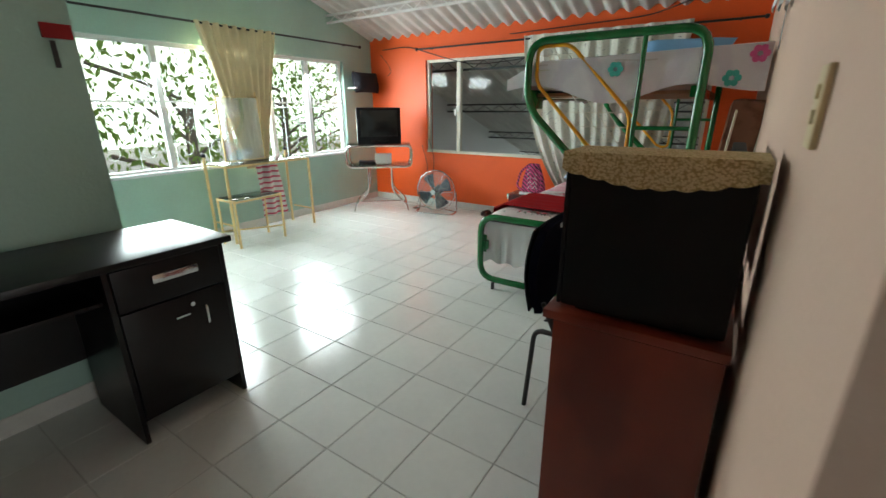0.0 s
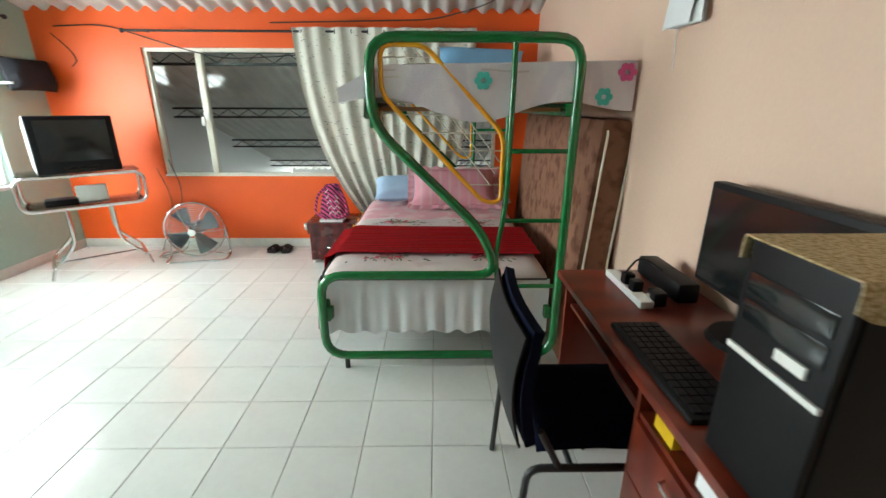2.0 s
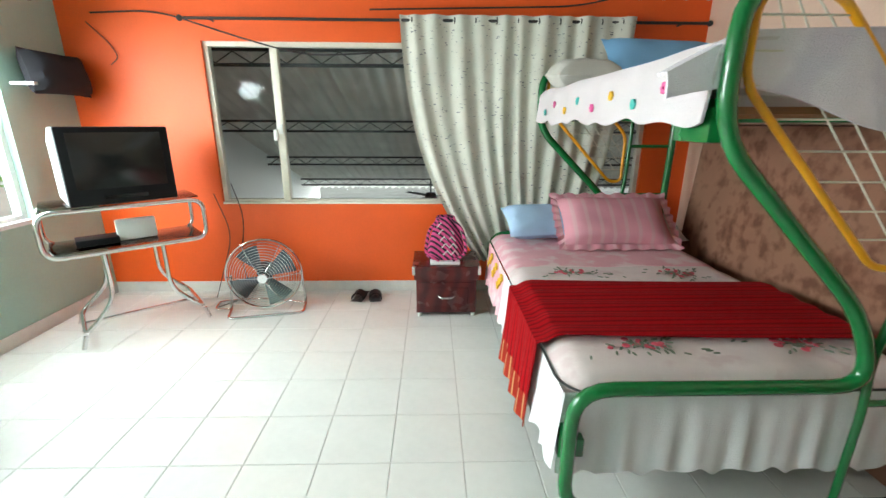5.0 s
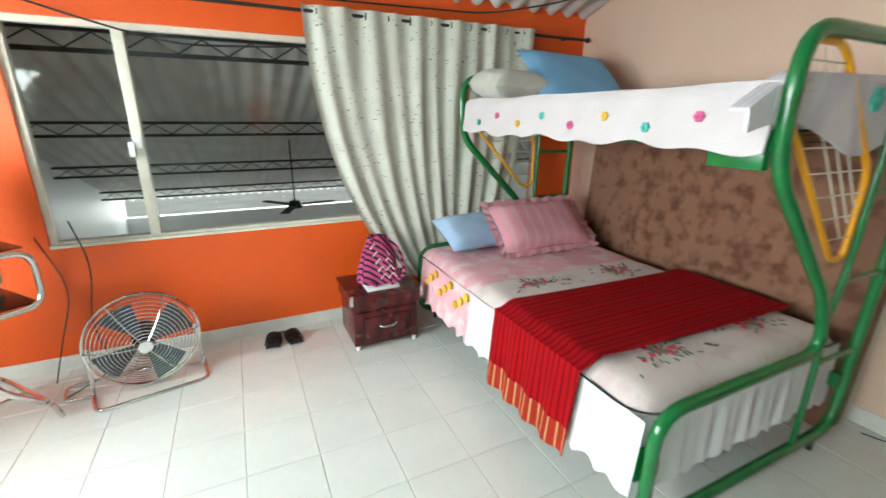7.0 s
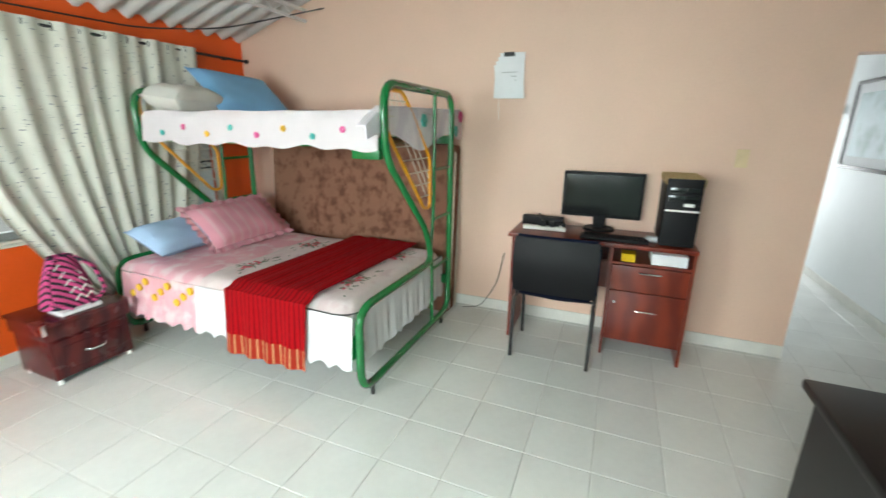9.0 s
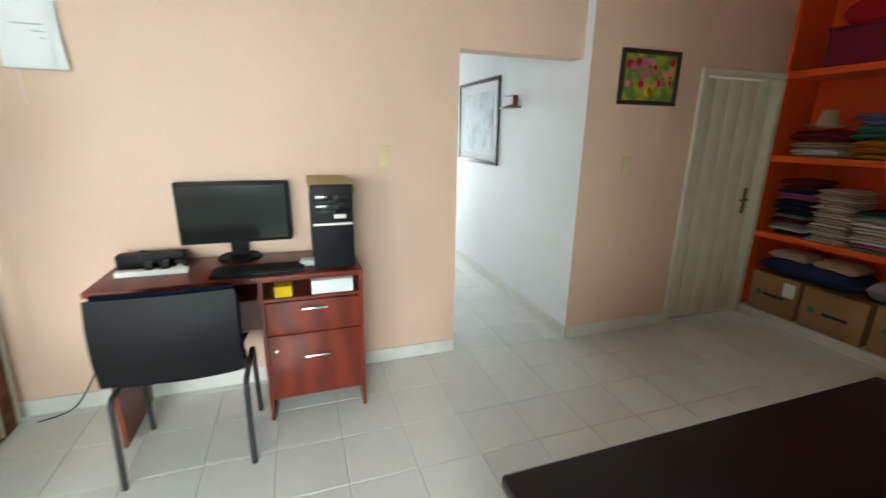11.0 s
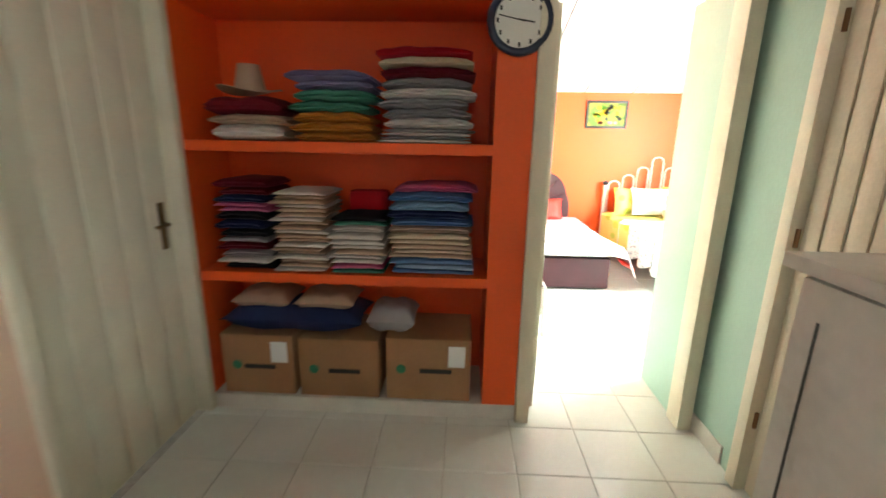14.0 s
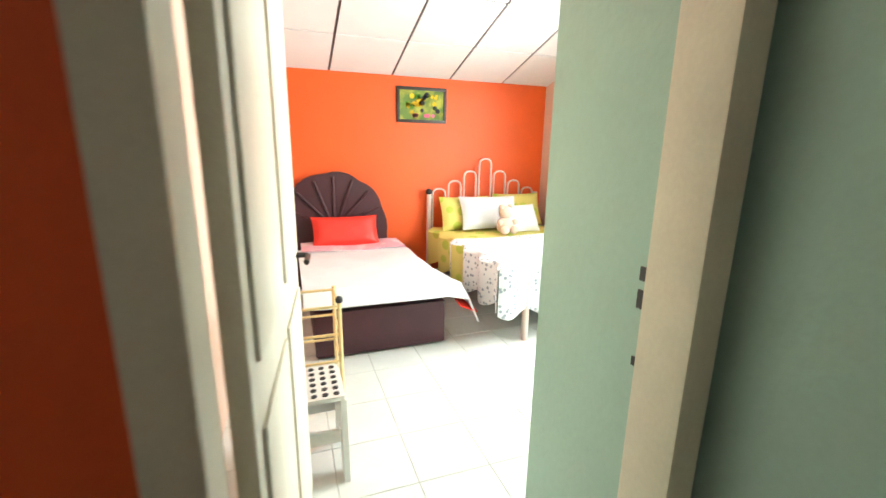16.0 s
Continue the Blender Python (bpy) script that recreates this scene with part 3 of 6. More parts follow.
# ---- beyond the windows ----
setting("ground", B(-80, 80, -80, 80, -3.05, -3.0), GROUND, "grey earth round the house", "ground")
hw = setting("wall_hall_far", B(-4.25, 4.5, 13.0, 13.15, -3.0, -0.55), WHITEWALL, "white far wall of the lower hall", "wall")
setting("wall_hall_side", B(4.5, 4.65, 5.6, 13.1, -3.0, 2.3), WHITEWALL, "white side wall of the lower hall", "wall")
setting("wall_hall_west", B(-4.25, -4.12, 5.6, 13.1, -3.0, 2.3), WHITEWALL, "white side wall of the lower hall", "wall")
setting("floor_hall", B(-4.1, 4.5, 5.56, 13.0, -3.0, -2.9), SKIRT, "pale floor of the lower hall", "floor")
for y in (5.95, 7.78, 9.62, 11.5):
    z = roof_z(y) - 0.10
    t = empty("roof_truss", -1.2, y, z - 0.13, "black open-web steel roof truss under the hall roof", "truss", "hall roof trusses")
    part("chord", B(-2.9, 5.6, -0.02, 0.02, 0.10, 0.13), METALBLACK, t)
    part("chord", B(-2.9, 5.6, -0.02, 0.02, -0.03, 0.0), METALBLACK, t)
    part("web", TB([(-2.85 + k * 0.16, 0, 0.10 if k % 2 else 0.0) for k in range(53)], 0.007, seg=5), METALBLACK, t)
h = empty("hanging_fan", -1.15, 8.7, 0.35, "dark ceiling fan hanging in the hall", "fan")
part("rod", TB([(0, 0, 0), (0, 0, roof_z(8.7) - 0.40)], 0.012), METALBLACK, h)
part("motor", cyl(bmesh.new(), pose(0, 0, -0.02), 0.11, 0.1, 0.07), METALBLACK, h)
for k in range(3):
    bm = B(0.1, 0.6, -0.06, 0.06, -0.035, -0.025)
    bmesh.ops.rotate(bm, verts=bm.verts[:], matrix=Matrix.Rotation(radians(120 * k + 10), 3, "Z"))
    part("blade", bm, METALBLACK, h)


def tree(x, y, h, seed):
    rnd = random.Random(seed)
    t = empty("tree", x, y, -3.0, "leafy garden tree outside the window", "tree", "garden trees")
    bm = bmesh.new()
    tube(bm, [(0, 0, 0), (0.1, 0.05, h * 0.4), (0.0, 0.2, h * 0.8)], 0.12, seg=8)
    for k in range(7):
        a = rnd.random() * 6.3
        z = h * (0.35 + 0.08 * k)
        tube(bm, [(0.05, 0.1, z), (math.cos(a) * 0.7, math.sin(a) * 0.7, z + 0.4), (math.cos(a) * 1.5, math.sin(a) * 1.5, z + 0.7)], 0.045, seg=6)
    part("trunk", bm, BARK, t)
    v, f = [], []
    for k in range(1200):
        a, r, z = rnd.random() * 6.3, 1.9 * rnd.random() ** 0.5, h * (0.35 + 0.65 * rnd.random())
        c = Vector((math.cos(a) * r, math.sin(a) * r, z)) + Vector((rnd.gauss(0, .15), rnd.gauss(0, .15), rnd.gauss(0, .2)))
        e = Euler((rnd.random() * 3, rnd.random() * 3, rnd.random() * 6)).to_matrix()
        s = 0.05 + 0.09 * rnd.random()
        i = len(v)
        v += [tuple(c + e @ Vector(p)) for p in ((-s, 0, 0), (0, -s * .45, 0.01), (s, 0, 0), (0, s * .45, 0.01))]
        f.append((i, i + 1, i + 2, i + 3))
    me = bpy.data.meshes.new("crown")
    me.from_pydata(v, [], f)
    me.materials.append(LEAF)
    c = new("crown", me)
    c.parent = t


for k, (x, y, h) in enumerate(((-8.2, 1.2, 5.0), (-9.4, 5.0, 5.6), (-12, 9.5, 6.0), (-13.5, 2.4, 6.4), (-16, 14, 6.5))):
    tree(x, y, h, k)
# added emissive board: the outdoor brightness is its own glow, blotched green and white
GLOW = bpy.data.materials.new("glowing_garden_backdrop")
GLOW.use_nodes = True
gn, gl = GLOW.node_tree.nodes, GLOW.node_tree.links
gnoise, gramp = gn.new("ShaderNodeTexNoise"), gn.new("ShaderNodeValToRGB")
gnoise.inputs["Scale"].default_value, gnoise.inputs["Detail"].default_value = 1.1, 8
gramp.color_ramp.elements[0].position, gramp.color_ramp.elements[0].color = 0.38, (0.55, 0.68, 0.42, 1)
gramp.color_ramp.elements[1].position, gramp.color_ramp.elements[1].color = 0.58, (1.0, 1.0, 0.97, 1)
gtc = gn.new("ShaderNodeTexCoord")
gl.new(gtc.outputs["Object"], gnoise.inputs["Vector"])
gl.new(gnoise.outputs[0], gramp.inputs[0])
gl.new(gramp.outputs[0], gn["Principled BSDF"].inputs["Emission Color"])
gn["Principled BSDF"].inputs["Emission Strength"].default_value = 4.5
setting("backdrop", B(-60.2, -60, -60, 90, -3.0, 30), GLOW, "added glowing backdrop for the overexposed garden distance", "backdrop")
# roof joist, curtain rods, cables
j = empty("roof_joist", XW, 4.55, roof_z(4.55) - 0.16, "white open-web steel joist under the corrugated roof", "joist")
for z in (0.0, 0.09):
    part("chord", B(0.0, 5.02, -0.012, 0.012, z, z + 0.025), METALWHITE, j)
part("web", TB([(0.05 + 0.12 * k, 0, 0.02 + 0.075 * (k % 2)) for k in range(41)], 0.006, seg=5), METALWHITE, j)
CABLE = mat("black_cable", (0.015, 0.015, 0.015), 0.6)


def cable(name, pts, label, r=0.006, m=None):
    return thing(name, TB(fillet(pts, 0.2), r, seg=6), m or CABLE, label, "cable")


cable("power_cable", [(-3.7, YN - 0.02, 2.26), (-3.2, YN - 0.03, 2.28), (-2.55, YN - 0.05, 2.08), (-2.1, YN - 0.04, 1.97), (-1.5, YN - 0.03, 2.0), (-1.0, YN - 0.02, 2.05)], "black cable sagging across the orange wall")
cable("power_cable", [(-1.6, YN - 0.03, 2.30), (0.0, YN - 0.06, 2.33), (0.5, 5.0, 2.40), (1.0, 4.3, 2.62)], "black cable slung under the roof")
cable("power_cable", [(-3.75, YN - 0.015, 2.2), (-3.6, YN - 0.015, 2.05), (-3.55, YN - 0.015, 1.95), (-3.62, YN - 0.015, 1.9)], "thin dark cable hanging on the orange wall", 0.004)


def rod(label, a, b, brackets):
    r = empty("curtain_rod", *a, label, "curtain rod")
    d = Vector(b) - Vector(a)
    part("rod", TB([(0, 0, 0), d], 0.011), METALBLACK, r)
    for e in (Vector((0, 0, 0)), d):
        bm = bmesh.new()
        bmesh.ops.create_uvsphere(bm, u_segments=10, v_segments=8, radius=0.022, matrix=Matrix.Translation(e))
        part("finial", bm, METALBLACK, r)
    for e, w in brackets:
        part("bracket", TB([e, Vector(e) + Vector(w)], 0.007, seg=6), METALBLACK, r)


rod("black curtain rod over the hall window", (-3.0, YN - 0.10, 2.215), (1.0, YN - 0.10, 2.215), [((0.2, 0, 0), (0, 0.1, 0)), ((3.8, 0, 0), (0, 0.1, 0))])
rod("black curtain rod over the garden window", (XW + 0.10, 1.3, 2.285), (XW + 0.10, 5.05, 2.285), [((0, 0.3, 0), (-0.1, 0, 0)), ((0, 3.5, 0), (-0.1, 0, 0))])


def curtain_hall():
    c = empty("curtain", 0, YN - 0.10, 0, "grey-cream slub curtain on eyelets, gathered beside the bed", "curtain")

    def f(u, v):
        z = 2.25 - 1.93 * v
        x0, x1 = -1.37 + 0.10 * v + 0.55 * v ** 2.6, 0.42 - 0.10 * v - 0.30 * v ** 2.6
        amp = 0.019 + 0.012 * v
        return (x0 + (x1 - x0) * u, amp * math.sin(u * 22 * math.pi + 1.5 * noise.noise((u * 4, v, 0))) * (0.5 + 0.5 * noise.noise((u * 6, v * 1.5, 5)) + 0.25) - 0.02 + 0.012 * math.sin(u * 37 + v * 5), z)
    part("cloth", sheet(f, 220, 24), CURTAIN, c)
    for k in range(11):
        x = -1.36 + 1.76 * (k + 0.5) / 11
        part("eyelet", TB([(x + 0.003, 0.024 * math.cos(a), 2.215 + 0.024 * math.sin(a)) for a in [i * math.pi / 6 for i in range(12)]], 0.005, True, seg=6), METALBLACK, c, "dark metal eyelet")


def curtain_garden():
    c = empty("curtain", XW + 0.10, 0, 0, "cream-gold sheer curtain gathered on the garden window", "curtain")

    def f(u, v):
        z = 2.30 - 1.55 * v
        y0, y1 = 2.64 + 0.35 * v, 3.60 - 0.32 * v
        return (0.03 * math.sin(u * 18 * math.pi) + 0.02 + 0.01 * math.sin(9 * u + 4 * v), y0 + (y1 - y0) * u, z)
    part("cloth", sheet(f, 160, 20), GOLDCURT, c)


curtain_hall()
curtain_garden()

# ---- bunk bed ----
bed = empty("bunk_bed", 0, 2.96, 0, "green steel bunk bed, narrow bunk over a wide one", "bunk bed")
GROW = pose(0.025, 0, 0) @ Matrix.Diagonal((1.06, 1, 1.06, 1))      # the bed and its bedding, in true height and width
bed.matrix_world = GROW @ bed.matrix_world
BX0, BX1, LY = -0.63, 0.66, 2.12
HOOP = [(-0.635, 0, 0.08), (-0.635, 0, 0.575), (0.33, 0, 0.575), (0.24, 0, 0.82), (-0.315, 0, 1.36), (-0.315, 0, 1.745), (0.675, 0, 1.745), (0.66, 0, 0.08)]


def bed_end(y, tag):
    sh = Vector((0, y, 0))
    e = part(tag, TB([Vector(p) + sh for p in HOOP], 0.025, True, 0.13, 12), BEDGREEN, bed)
    part("ladder_post", TB([Vector(p) + sh for p in ((0.365, 0, 1.745), (0.355, 0, 0.95), (0.31, 0, 0.68), (0.335, 0, 0.5), (0.335, 0, 0.08))], 0.014, r_fil=0.12), BEDGREEN, e)
    for x, z in ((0.365, 1.235), (0.35, 0.88), (0.33, 0.51)):
        part("rung", TB([Vector((x, 0, z)) + sh, Vector((0.672, 0, z)) + sh], 0.012), BEDGREEN, e)
    Y = [(-0.265, 0, 1.715), (-0.06, 0, 1.715), (0.33, 0, 1.31), (0.33, 0, 0.975), (0.24, 0, 0.975), (-0.265, 0, 1.50)]
    g = part("guard_loop", TB([Vector(p) + sh + Vector((0, 0.02, 0)) for p in Y], 0.012, True, 0.06), YELLOW, bed, "yellow guard loop with wire grid")
    for k in range(8):
        z = 1.66 - 0.085 * k
        xl = -0.265 if z > 1.5 else -0.265 + (1.5 - z) / 0.525 * 0.505
        xr = -0.06 + (1.715 - z) / 0.405 * 0.39 if z > 1.31 else 0.33
        part("wire", TB([Vector((xl, 0.02, z)) + sh, Vector((xr, 0.02, z)) + sh], 0.003, seg=6), WIRE, g)
    for k in range(1, 4):
        o = 0.205 * k / 4
        part("wire", TB([Vector((-0.265 + o, 0.024, 1.70)) + sh, Vector((-0.265 + o + 0.05, 0.024, 1.56 + 0.03 * k)) + sh, Vector((0.255 + 0.02 * k, 0.024, 1.0 + 0.06 * k)) + sh], 0.003, seg=6), WIRE, g)
    for x in (-0.52, 0.52):
        part("foot", cyl(bmesh.new(), pose(x, y, 0.028), 0.014, 0.056), METALBLACK, e, "black rubber foot")


bed_end(0, "foot_end")
bed_end(LY, "head_end")
for x, z in ((-0.60, 0.36), (0.62, 0.36)):
    part("side_rail", B(x - 0.018, x + 0.018, 0, LY, z - 0.05, z + 0.02, bevel=0.006), BEDGREEN, bed)
for x in (-0.30, 0.64):
    part("side_rail", B(x - 0.018, x + 0.018, 0, LY, 1.40, 1.46, bevel=0.006), BEDGREEN, bed)
part("bracket_plate", B(-0.66, -0.60, 0.03, 0.10, 0.28, 0.42, bevel=0.01), BEDGREEN, bed)
part("bracket_plate", B(-0.33, -0.28, 0.03, 0.22, 1.34, 1.44, bevel=0.01), BEDGREEN, bed)
for k in range(9):
    part("slat", B(-0.28, 0.62, 0.1 + 0.23 * k, 0.2 + 0.23 * k, 1.42, 1.44), mat("pine_slat", (0.34, 0.17, 0.07), 0.6) if k == 0 else bpy.data.materials["pine_slat"], bed, "")
thing("mattress", B(-0.58, 0.60, 3.02, 5.02, 0.38, 0.56, bevel=0.05), WHITECL, "white mattress on the wide lower bunk", "mattress", m=GROW.copy())
thing("mattress", B(-0.27, 0.60, 3.02, 5.04, 1.462, 1.55, bevel=0.03), GREYPIL, "thin mattress on the upper bunk", "mattress", m=GROW.copy())
mt = thing("mattress", B(0.70, 0.88, 2.99, 4.95, 0.02, 1.44, bevel=0.04), MATTRESS, "brown flowered damask mattress stood on edge behind the bed", "mattress", m=GROW @ pose(0.02, 0, 0.005, 0, 4, 0))


for y0 in (0.735, 0.865):
    part("piping", TB([(y0, 2.985, 0.07), (y0, 2.985, 1.39), (y0, 4.95, 1.44), (y0, 4.955, 0.07)], 0.007, seg=6, r_fil=0.04), CREAM, mt, "pale piped edge")


def fold(v):
    return 0.006 * math.sin(v * 40) + 0.006 * math.sin(v * 63 + 1) + 0.012 * noise.noise((v * 9, 2, 0))


def lower_cover():
    c = empty("bedspread", 0, 2.96, 0, "cream flowered bedspread with a white skirt and pink head part", "bedspread")
    c.matrix_world = GROW @ c.matrix_world

    def top(u, v):          # u across, v along from foot to head
        x = -0.645 + 1.27 * u
        e = min(u, 1 - u) * 1.27
        z = 0.585 - 0.05 * max(0, 1 - e / 0.08) ** 2 + 0.008 * noise.noise((x * 4, v * 8, 0))
        ef = v * 2.06
        return (x, 0.055 + 2.0 * v, z - 0.05 * max(0, 1 - ef / 0.08) ** 2)
    part("top_foot", sheet(lambda u, v: top(u, v * 0.60), 30, 40, 0.006), CREAMCL, c)
    part("top_head", sheet(lambda u, v: tuple(a + b for a, b in zip(top(u, 0.60 + v * 0.40), (0, 0, 0.002))), 30, 28, 0.006), PINKCL, c, "pink printed cotton")
    part("piping", TB([(0.61, 0.04, 0.535), (-0.60, 0.04, 0.535), (-0.655, 0.12, 0.535), (-0.655, 0.45, 0.54)], 0.005, r_fil=0.08, seg=6), INK, c, "black piped edge")

    def skirt_foot(u, v):
        x = -0.66 + 1.29 * u
        return (x, 0.045 - 0.008 * v + fold(u * 1.5) * v, 0.535 - (0.325 + 0.015 * math.sin(u * 60)) * v)
    part("skirt", sheet(skirt_foot, 120, 8), WHITECL, c, "white scalloped valance")

    def skirt_side(u, v):
        y = 0.03 + 2.0 * u
        return (-0.655 - 0.03 * v + fold(u * 2) * v, y, 0.535 - (0.30 + 0.015 * math.sin(u * 95)) * v)
    part("skirt", sheet(lambda u, v: skirt_side(u * 0.62, v), 100, 8), WHITECL, c, "white scalloped valance")
    part("skirt", sheet(lambda u, v: skirt_side(0.62 + u * 0.38, v), 80, 8), PINKCL, c, "pink printed side with yellow flowers")
    rnd = random.Random(4)
    for cx, cy in ((-0.30, 0.27), (0.30, 0.29), (-0.32, 1.13), (0.27, 1.12)):
        for k in range(64):
            a, rr = rnd.random() * 6.283, abs(rnd.gauss(0, 1))
            x, y = cx + 0.10 * rr * math.cos(a), cy + 0.052 * rr * math.sin(a)
            bloom = k % 4 == 0 and rr < 1.3
            s = rnd.uniform(0.010, 0.017) if bloom else rnd.uniform(0.004, 0.006)
            bm = cyl(bmesh.new(), Matrix.Identity(4), s, 0.003, s * 0.9, 7 if bloom else 6)
            bmesh.ops.transform(bm, matrix=pose(x, y, 0.5905 + 0.008 * noise.noise((x * 4, (y - .05) / 2 * 8, 0)), 0, 0, math.degrees(a) + rnd.uniform(-40, 40)) @ Matrix.Diagonal((1 if bloom else 3.2, 1, 1, 1)), verts=bm.verts[:])
            part("flower" if bloom else "leaf", bm, PETAL if bloom else STEM, c)
    for k in range(9):
        y, z = 1.30 + 0.075 * k, 0.50 - 0.05 * (k % 3)
        bm = cyl(bmesh.new(), pose(-0.675, y, z, 0, 90, 0), 0.026, 0.012, seg=7)
        part("flower", bm, YFLOWER, c, "yellow flower print")


PETAL, STEM = plain("rose_print", (0.62, 0.10, 0.14)), plain("stem_print", (0.16, 0.20, 0.14))
YFLOWER = plain("yellow_print", (0.85, 0.50, 0.05))
lower_cover()


def runner():
    r = empty("bed_runner", 0, 3.56, 0, "deep red woven runner with striped fringed end", "bed runner")
    r.matrix_world = GROW @ r.matrix_world

    def f(u, v):
        s = u * 1.72
        if s < 1.27:
            x, z = 0.62 - s, 0.606 + 0.004 * math.sin(v * 30)
            z -= 0.03 * max(0, 1 - (1.27 - s) / 0.05)
        else:
            x, z = -0.66 - 0.03 * (s - 1.27) / 0.4 + 0.012 * math.sin(v * 26) * (s - 1.27) / 0.4 - 0.02, 0.585 - (s - 1.27) * 0.92
        return (x, -0.32 + 0.64 * v + 0.06 * u * (1 if s > 1.2 else s), z)
    part("cloth", sheet(lambda u, v: f(u * 0.92, v), 80, 60, 0.005), REDCL, r)
    part("fringe", sheet(lambda u, v: f(0.92 + u * 0.08, v), 8, 60, 0.004), FRINGE, r, "rust and cream striped fringe")


runner()


def upper_cover():
    c = empty("quilt", 0, 2.96, 0, "lilac-white quilt with felt flowers on the upper bunk", "quilt")
    c.matrix_world = GROW @ c.matrix_world

    def f(u, v):         # along the bed, then across
        y = 0.02 + 1.98 * u
        if v < 0.22:
            t = v / 0.22
            return (-0.335 - 0.02 * (1 - t) + 0.008 * math.sin(u * 30), y, 1.585 - (1 - t) * (0.19 + 0.009 * math.sin(u * 42) + 0.008 * math.sin(u * 19)))
        t = (v - 0.22) / 0.78
        return (-0.33 + 1.0 * t, y, 1.592 + 0.012 * noise.noise((u * 6, t * 5, 3)) + 0.012 * math.sin(t * 3.1))
    part("top_cloth", sheet(f, 60, 40, 0.008), SHEETUP, c)

    def g(u, v):          # the end that hangs over the foot, sagging
        x = -0.47 + 1.42 * u
        low = 1.455 - 0.06 * math.exp(-((u - 0.52) / 0.2) ** 2) + 0.03 * math.sin(u * 11)
        high = 1.615 + 0.03 * u - (0.10 * (1 - u * 7) if u < 0.14 else 0)
        t = min(1, v / 0.35)
        z = high - max(0, v - 0.35) / 0.65 * max(0.02, high - low)
        return (x, 0.075 - 0.045 * t + 0.008 * math.sin(u * 14) - 0.008 * v, z)
    part("foot_flap", sheet(g, 70, 14, 0.01), QUILT, c, "quilted flap hanging over the foot end")
    part("side_flap", sheet(lambda u, v: (0.66 + 0.29 * u, 0.04 + 1.9 * v, 1.605 + 0.03 * u + 0.008 * math.sin(v * 12)), 10, 24, 0.01), QUILT, c)
    for k, (x, y, z, m) in enumerate(((-0.02, 0.012, 1.49, PINKF), (0.22, 0.012, 1.56, TEALF), (0.90, 0.012, 1.60, PINKF), (0.80, 0.012, 1.49, TEALF))):
        flower(x, y, z, 0.045, m, c, "y")
    for k in range(8):
        flower(-0.362, 0.25 + 0.22 * k, 1.50 - 0.04 * (k % 2), 0.020, (PINKF, TEALF, YFLOWER)[k % 3], c, "x")


def flower(x, y, z, r, m, parent, face):
    bm = bmesh.new()
    for k in range(6):
        a = k * math.pi / 3
        u, w = math.cos(a) * r * 0.6, math.sin(a) * r * 0.6
        mm = pose(x + u, y, z + w, 90, 0, 0) if face == "y" else pose(x, y + u, z + w, 0, 90, 0)
        cyl(bm, mm, r * 0.38, 0.008, seg=8)
    part("felt_flower", bm, m, parent)


PINKF, TEALF = plain("pink_felt", (0.75, 0.13, 0.32)), plain("teal_felt", (0.10, 0.52, 0.46))
upper_cover()


def pil(label, w, d, h, m, place, ruffle=0.0, seed=0):
    return thing("pillow", pillow(w, d, h, ruffle, seed), m, label, "pillow", "pillows on the bunk bed", Matrix.Translation((0.025 + place.translation.x * 0.06, 0, place.translation.z * 0.06)) @ place)


pil("pink striped pillow with a ruffled edge on the lower bunk", 0.80, 0.42, 0.16, PINKPIL, pose(0.16, 4.72, 0.755, 42, 0, 0), 0.04, 1)
pil("pale blue pillow behind the pink one", 0.62, 0.36, 0.16, PALEBLUE, pose(-0.28, 4.88, 0.72, 25, 0, 6), 0, 2)
pil("grey pillow against the mattress on the lower bunk", 0.45, 0.34, 0.12, GREYPIL, pose(0.46, 4.82, 0.68, 20, 0, 0), 0, 3)
pil("sky blue pillow propped on the upper bunk", 0.76, 0.52, 0.13, BLUEPIL, pose(0.36, 4.74, 1.755, 40, 3, -6), 0, 4)
pil("grey-white pillow lying on the upper bunk", 0.44, 0.40, 0.20, GREYPIL, pose(-0.12, 4.80, 1.69, 6, 0, 0), 0, 5)
pil("white pillow under the blue one on the upper bunk", 0.5, 0.36, 0.1, WHITECL, pose(0.42, 4.88, 1.65, 6, 0, 0), 0, 6)

# ---- computer desk corner ----
def handle_bar(x, y0, y1, z, m=None):
    return TB([(x, y0, z), (x - 0.025, y0 + 0.012, z), (x - 0.025, y1 - 0.012, z), (x, y1, z)], 0.005, r_fil=0.01, seg=8)


dk = empty("computer_desk", 0, 0, 0, "mahogany laminate computer desk with two drawers", "desk")
dk.matrix_world = pose(1.03 * 0.11, 2.42 * 0.05, 0) @ Matrix.Diagonal((0.89, 0.95, 1.07, 1))
part("desktop", B(0.49, 1.03, 1.085, 2.41, 0.775, 0.802, bevel=0.006), REDWOOD, dk)
part("side_panel", B(0.53, 1.02, 2.365, 2.385, 0.0, 0.775), REDWOOD, dk)
part("side_panel", B(0.53, 1.02, 1.085, 1.105, 0.0, 0.775), REDWOOD, dk)
part("side_panel", B(0.53, 1.02, 1.625, 1.645, 0.0, 0.775), REDWOOD, dk)
part("back_panel", B(1.005, 1.02, 1.645, 2.365, 0.35, 0.775), REDWOOD, dk)
part("shelf", B(0.535, 1.0, 1.105, 1.625, 0.66, 0.675), REDWOOD, dk)
part("bottom_panel", B(0.535, 1.0, 1.105, 1.625, 0.12, 0.135), REDWOOD, dk)
part("keyboard_tray", B(0.55, 0.95, 1.66, 2.35, 0.66, 0.676, bevel=0.003), REDWOOD, dk)
